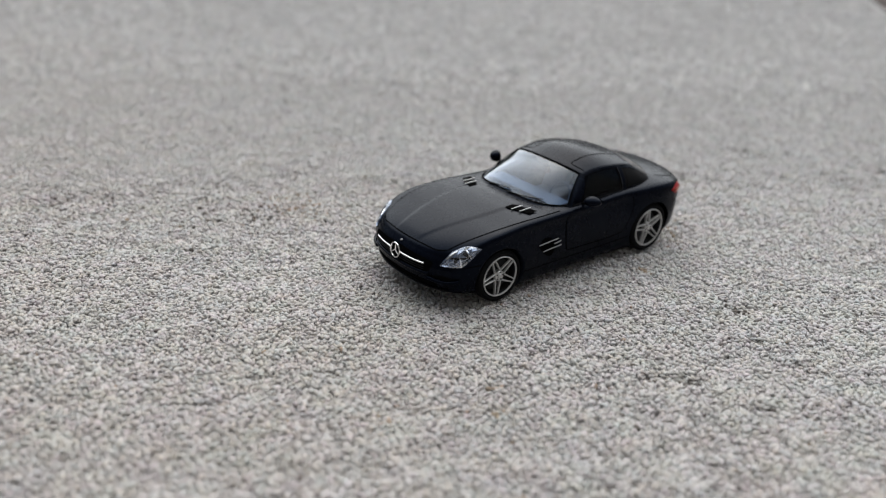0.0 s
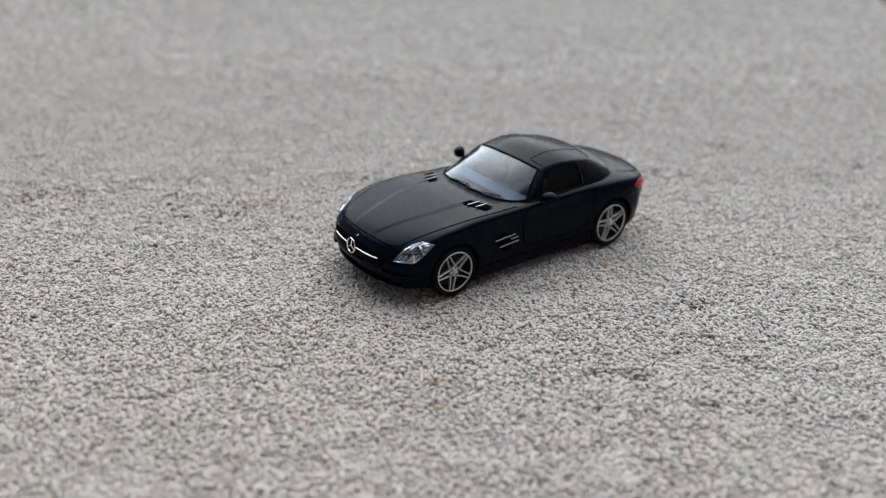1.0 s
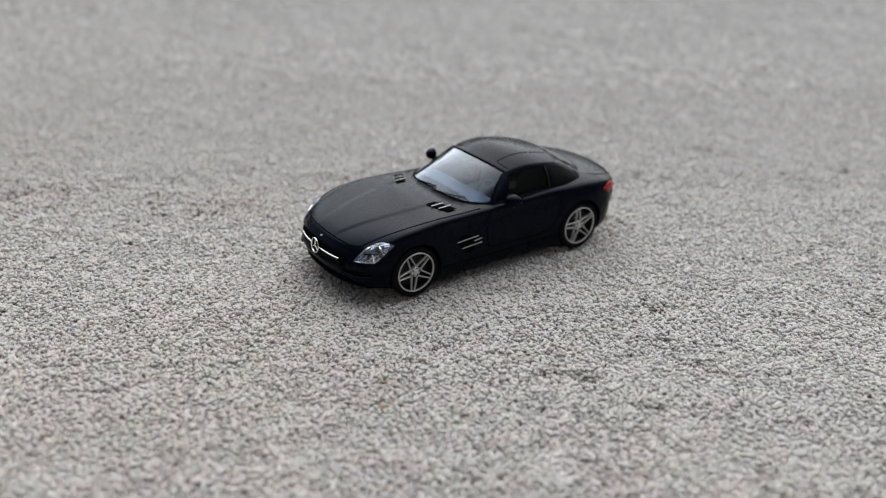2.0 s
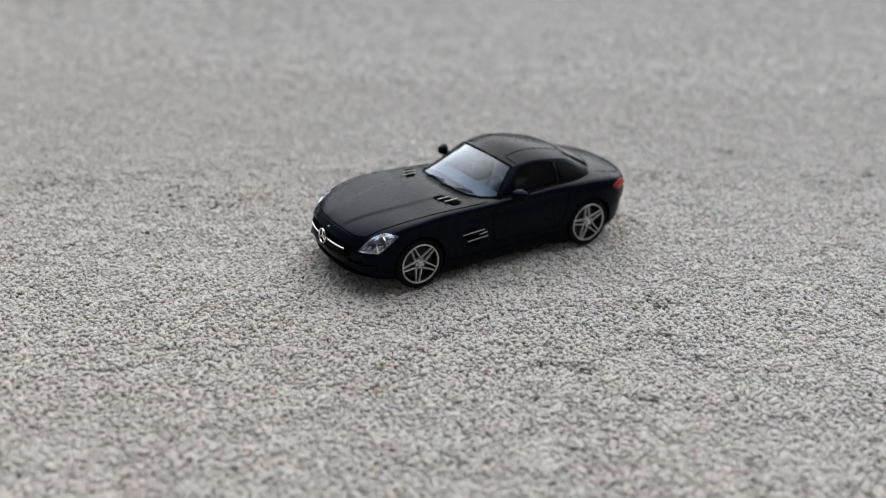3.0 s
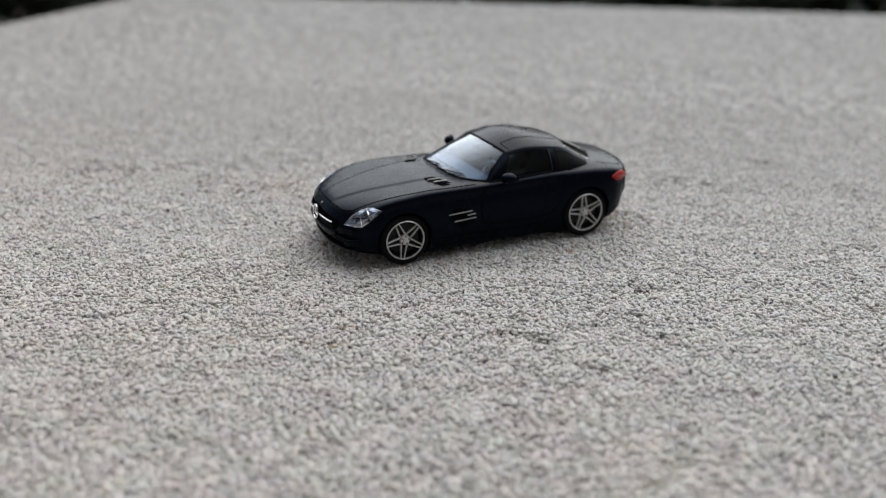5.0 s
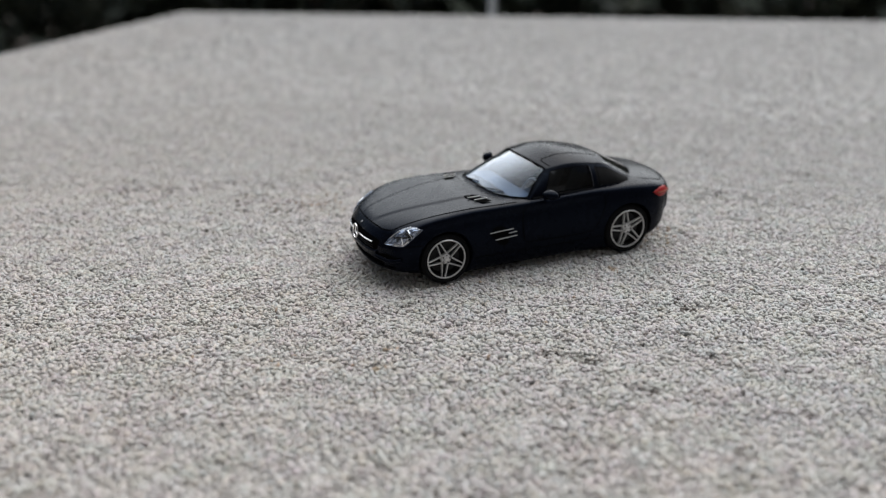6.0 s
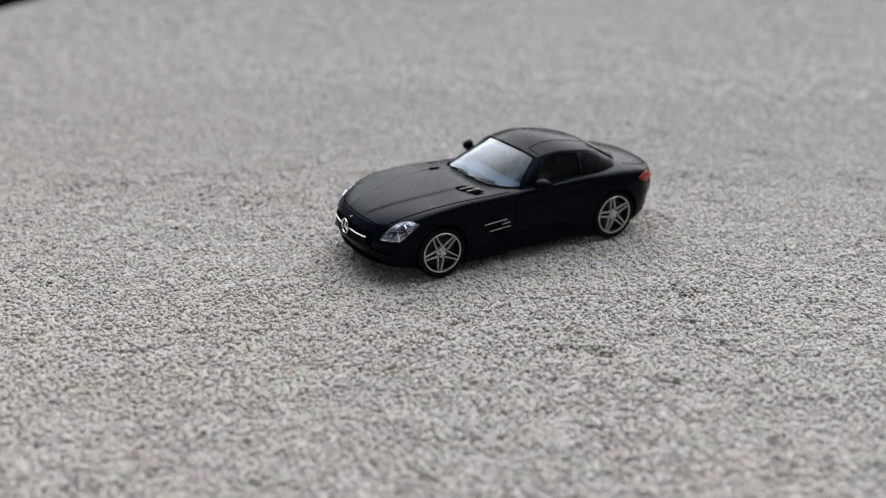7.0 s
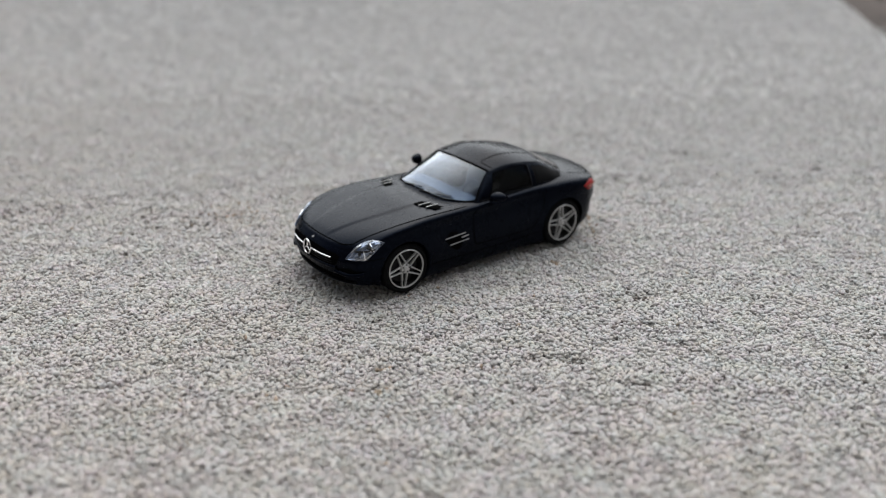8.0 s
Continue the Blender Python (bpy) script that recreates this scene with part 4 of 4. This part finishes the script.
def grains(name, pitch, size, keep, shape, seed, label, flat=1.0, rough=0.4, smooth=False):
    """Thousands of loose-looking grains bedded in the top, on a jittered lattice where keep(a, b) holds."""
    r = np.random.default_rng(seed)
    a, b = np.meshgrid(np.arange(0.004, WIDE - 0.003, pitch), np.arange(0.004, LONG - 0.003, pitch))
    a, b = a.ravel(), b.ravel()
    a, b = a + r.uniform(-0.5, 0.5, a.size) * pitch, b + r.uniform(-0.5, 0.5, a.size) * pitch
    x, y = CORNER.x + ALONG.x * a + DEEP.x * b, CORNER.y + ALONG.y * a + DEEP.y * b
    ok = keep(x, y) & (a < WIDE - TAPER * b - 0.003)
    x, y = x[ok], y[ok]
    n = x.size
    v, c = shape
    m = len(v)
    rad = size * r.uniform(0.55, 1.35, n)
    lump = v[None] * (rad[:, None, None] * r.uniform(1 - rough, 1 + rough, (n, m, 1)))
    lump = lump * np.stack((r.uniform(1.0, 1.75, n), r.uniform(0.75, 1.1, n), r.uniform(0.6, 0.95, n)), 1)[:, None]
    q = r.normal(size=(n, 4))
    q /= np.linalg.norm(q, axis=1)[:, None]
    w, i, j, k = q.T
    turn = np.stack((1 - 2 * (j * j + k * k), 2 * (i * j - k * w), 2 * (i * k + j * w), 2 * (i * j + k * w), 1 - 2 * (i * i + k * k), 2 * (j * k - i * w), 2 * (i * k - j * w), 2 * (j * k + i * w), 1 - 2 * (i * i + j * j)), 1).reshape(n, 3, 3)
    lump = np.einsum("nij,nmj->nmi", turn, lump)
    z = -0.00062 + (0.3 + 0.7 * flat) * relief(x, y) + flat * r.normal(0, 0.00021, n)
    lump[..., 2] *= flat
    lump += np.stack((x, y, z), 1)[:, None]
    kind = np.zeros(n, int)
    kind[r.uniform(size=n) < 0.0045] = 1
    kind[r.uniform(size=n) < 0.0012] = 2
    # spots that lie on a hollow paint its shade, the others are dirt
    for sx, sy, sr in DIRT_AND_PIT_SHADE:
        near = np.exp(-((x - sx) ** 2 + (y - sy) ** 2) / (sr * sr))
        kind[r.uniform(size=n) < (0.75 if sr < 0.0030 else 0.34) * near] = 1
    for sx, sy, sr in RUSTY:
        if sr < 0.002 and n and np.hypot(x - sx, y - sy).min() < 0.002:
            kind[np.argsort(np.hypot(x - sx, y - sy))[:3]] = 2
        kind[r.uniform(size=n) < (0.7 if sr < 0.004 else 0.2) * np.exp(-((x - sx) ** 2 + (y - sy) ** 2) / (sr * sr))] = 2
    faces = (c[None] + (np.arange(n) * m)[:, None, None]).reshape(-1, 3)
    me = bpy.data.meshes.new(name)
    me.vertices.add(n * m)
    me.vertices.foreach_set("co", lump.reshape(-1).astype(np.float32))
    me.loops.add(faces.size)
    me.loops.foreach_set("vertex_index", faces.reshape(-1).astype(np.int32))
    me.polygons.add(len(faces))
    me.polygons.foreach_set("loop_start", np.arange(0, faces.size, 3, dtype=np.int32))
    me.polygons.foreach_set("material_index", np.repeat(kind, len(c)).astype(np.int32))
    for mat in (GRIT, DARK_GRIT, RUST_GRIT):
        me.materials.append(mat)
    me.update(calc_edges=True)
    me.polygons.foreach_set("use_smooth", np.full(len(faces), smooth))
    ob = new(name, me)
    tagged(ob, label, "grit", kind="stuff")
    return ob


NEAR = [(-0.172, -0.030), (-0.145, -0.105), (0.004, -0.172), (0.190, -0.052), (0.180, -0.030), (-0.130, 0.135), (-0.168, 0.145)]
BEYOND = [(-0.190, 0.020), (-0.168, -0.050), (0.004, -0.172), (0.250, -0.040), (0.310, 0.030), (-0.080, 0.300), (-0.190, 0.240)]


def zone(shape):
    """A stretch of the top with a ragged border."""

    def inside(x, y):
        edge = np.full(x.shape, 9.0)
        for (ax, ay), (bx, by) in zip(shape, shape[1:] + shape[:1]):
            edge = np.minimum(edge, ((bx - ax) * (y - ay) - (by - ay) * (x - ax)) / math.hypot(bx - ax, by - ay))
        return edge + 0.014 * (2 * np.modf(np.abs(np.sin(x * 12989.8 + y * 78233.0)) * 4375.85)[0] - 1) > 0

    return inside


near_zone, beyond_zone = zone(NEAR), zone(BEYOND)


def far_zone(x, y):
    return (y > -0.10) & (x > -0.20) & (x < 0.44) & (y < 0.44) & (x + y > -0.06) & ~beyond_zone(x, y) & ~near_zone(x, y)


grains("fine_grit", 0.00086, 0.00061, near_zone, icosahedron(), 3, "pale grey mineral grit with scattered dirty and rusty grains and dark grains painting shade in hollows", 0.78, 0.42, True)
grains("mid_grit", 0.0010, 0.00084, lambda x, y: beyond_zone(x, y) & ~near_zone(x, y), octahedron(), 4, "pale grey mineral grit behind the model car", 0.25, 0.4, True)
grains("far_grit", 0.0016, 0.00145, far_zone, octahedron(), 5, "pale grey mineral grit further out on the block", 0.13, 0.3, True)
grains("edge_grit", 0.0027, 0.0024, lambda x, y: ~near_zone(x, y) & ~beyond_zone(x, y) & ~far_zone(x, y), octahedron(), 7, "pale grey mineral grit out to the block's edges", 0.08, 0.3, True)

# ---- behind the block ----
bm = bm_grid([[(x, y, -TALL + 0.04 * noise.noise(Vector((x * 0.4, y * 0.4, 0))) if abs(x) < 40 and abs(y) < 40 else -TALL) for x in (-900, -60, *range(-30, 31, 2), 60, 900)] for y in (-900, -60, *range(-30, 31, 2), 60, 900)])
tagged(link_mesh("ground", bm, EARTH), "bare brown earth round the concrete block", "ground", kind="structure")


def hedge(centre, along, length, depth, top, count, seed):
    r = np.random.default_rng(seed)
    bm = bmesh.new()
    along = Vector(along).normalized()
    back = Vector((-along.y, along.x, 0))
    for _ in range(count):
        p = Vector(centre) + along * r.uniform(-length / 2, length / 2) + back * r.normal(0, depth / 2)
        lump = 0.25 * noise.noise(Vector((p.x * 1.3, p.y * 1.3, seed)))
        p.z = -TALL + 0.1 + (top + TALL + lump) * r.uniform(0, 1) ** 0.8
        d = Vector(r.normal(size=3)).normalized()
        s = d.cross(Vector(r.normal(size=3))).normalized()
        g = r.uniform(0.04, 0.08)
        bm.faces.new([bm.verts.new(p + q) for q in (-g * d, g * 0.45 * s, g * d, -g * 0.45 * s)])
    me = bpy.data.meshes.new("hedge")
    bm.to_mesh(me)
    bm.free()
    me.materials.append(LEAF)
    return tagged(new("hedge", me), "dark green unclipped hedge behind the block", "hedge", kind="stuff")


BACK = -DEEP
mid = slab_point(WIDE / 2, 0, 0)
hedge(mid + BACK * 2.9 - ALONG * 1.2, ALONG, 5.6, 0.9, 0.40, 20000, 11)
for a, d, rad in ((-1.1, 2.4, 0.09), (-0.45, 2.7, 0.06), (0.1, 2.9, 0.05), (1.2, 2.6, 0.07)):
    base = mid + ALONG * a + BACK * d
    path = [base + Vector((0.05 * noise.noise(Vector((a, h, 0))), 0.05 * noise.noise(Vector((d, h, 3))), -TALL - 0.03 + h)) for h in np.linspace(0, 1.2, 9)]
    tree = new("shrub")
    tree.location = (0, 0, 0)
    tagged(tree, "dark shrub with a bare brown stem", "shrub", group="shrubs behind the block")
    part("trunk", bm_tube(path, rad, 10), BARK, tree, k=1.0)
    bm = bmesh.new()
    r = np.random.default_rng(int(100 * rad) + 17)
    for _ in range(900):
        p = path[-1] + Vector(r.normal(0, 0.22, 3)) + Vector((0, 0, -0.2))
        dd = Vector(r.normal(size=3)).normalized()
        ss = dd.cross(Vector(r.normal(size=3))).normalized()
        bm.faces.new([bm.verts.new(p + q) for q in (-0.06 * dd, 0.03 * ss, 0.06 * dd, -0.03 * ss)])
    part("crown", bm, LEAF, tree, k=1.0, smooth=False)
post = slab_point(0.345, -0.012, 0)
bm = bm_tube([(post.x, post.y, -TALL - 0.03), (post.x, post.y, 0.6)], 0.0045, 16)
tagged(link_mesh("thin_post", bm, ZINC), "thin galvanised steel rod standing behind the block", "post")

# an added plain wall, unseen behind the camera, blocks sky light from that side
foot = slab_point(WIDE / 2, LONG + 0.06, -TALL)
bm = bm_box(-5, 5, -0.25, 0, -0.05, 2.8, 0.01)
bmesh.ops.rotate(bm, cent=(0, 0, 0), matrix=Matrix.Rotation(math.atan2(ALONG.y, ALONG.x), 3, "Z"), verts=bm.verts)
bmesh.ops.translate(bm, vec=foot, verts=bm.verts)
tagged(link_mesh("sky_blocker_wall", bm, BLOCKER), "plain added wall, out of view, that blocks the sky", "wall", kind="structure")
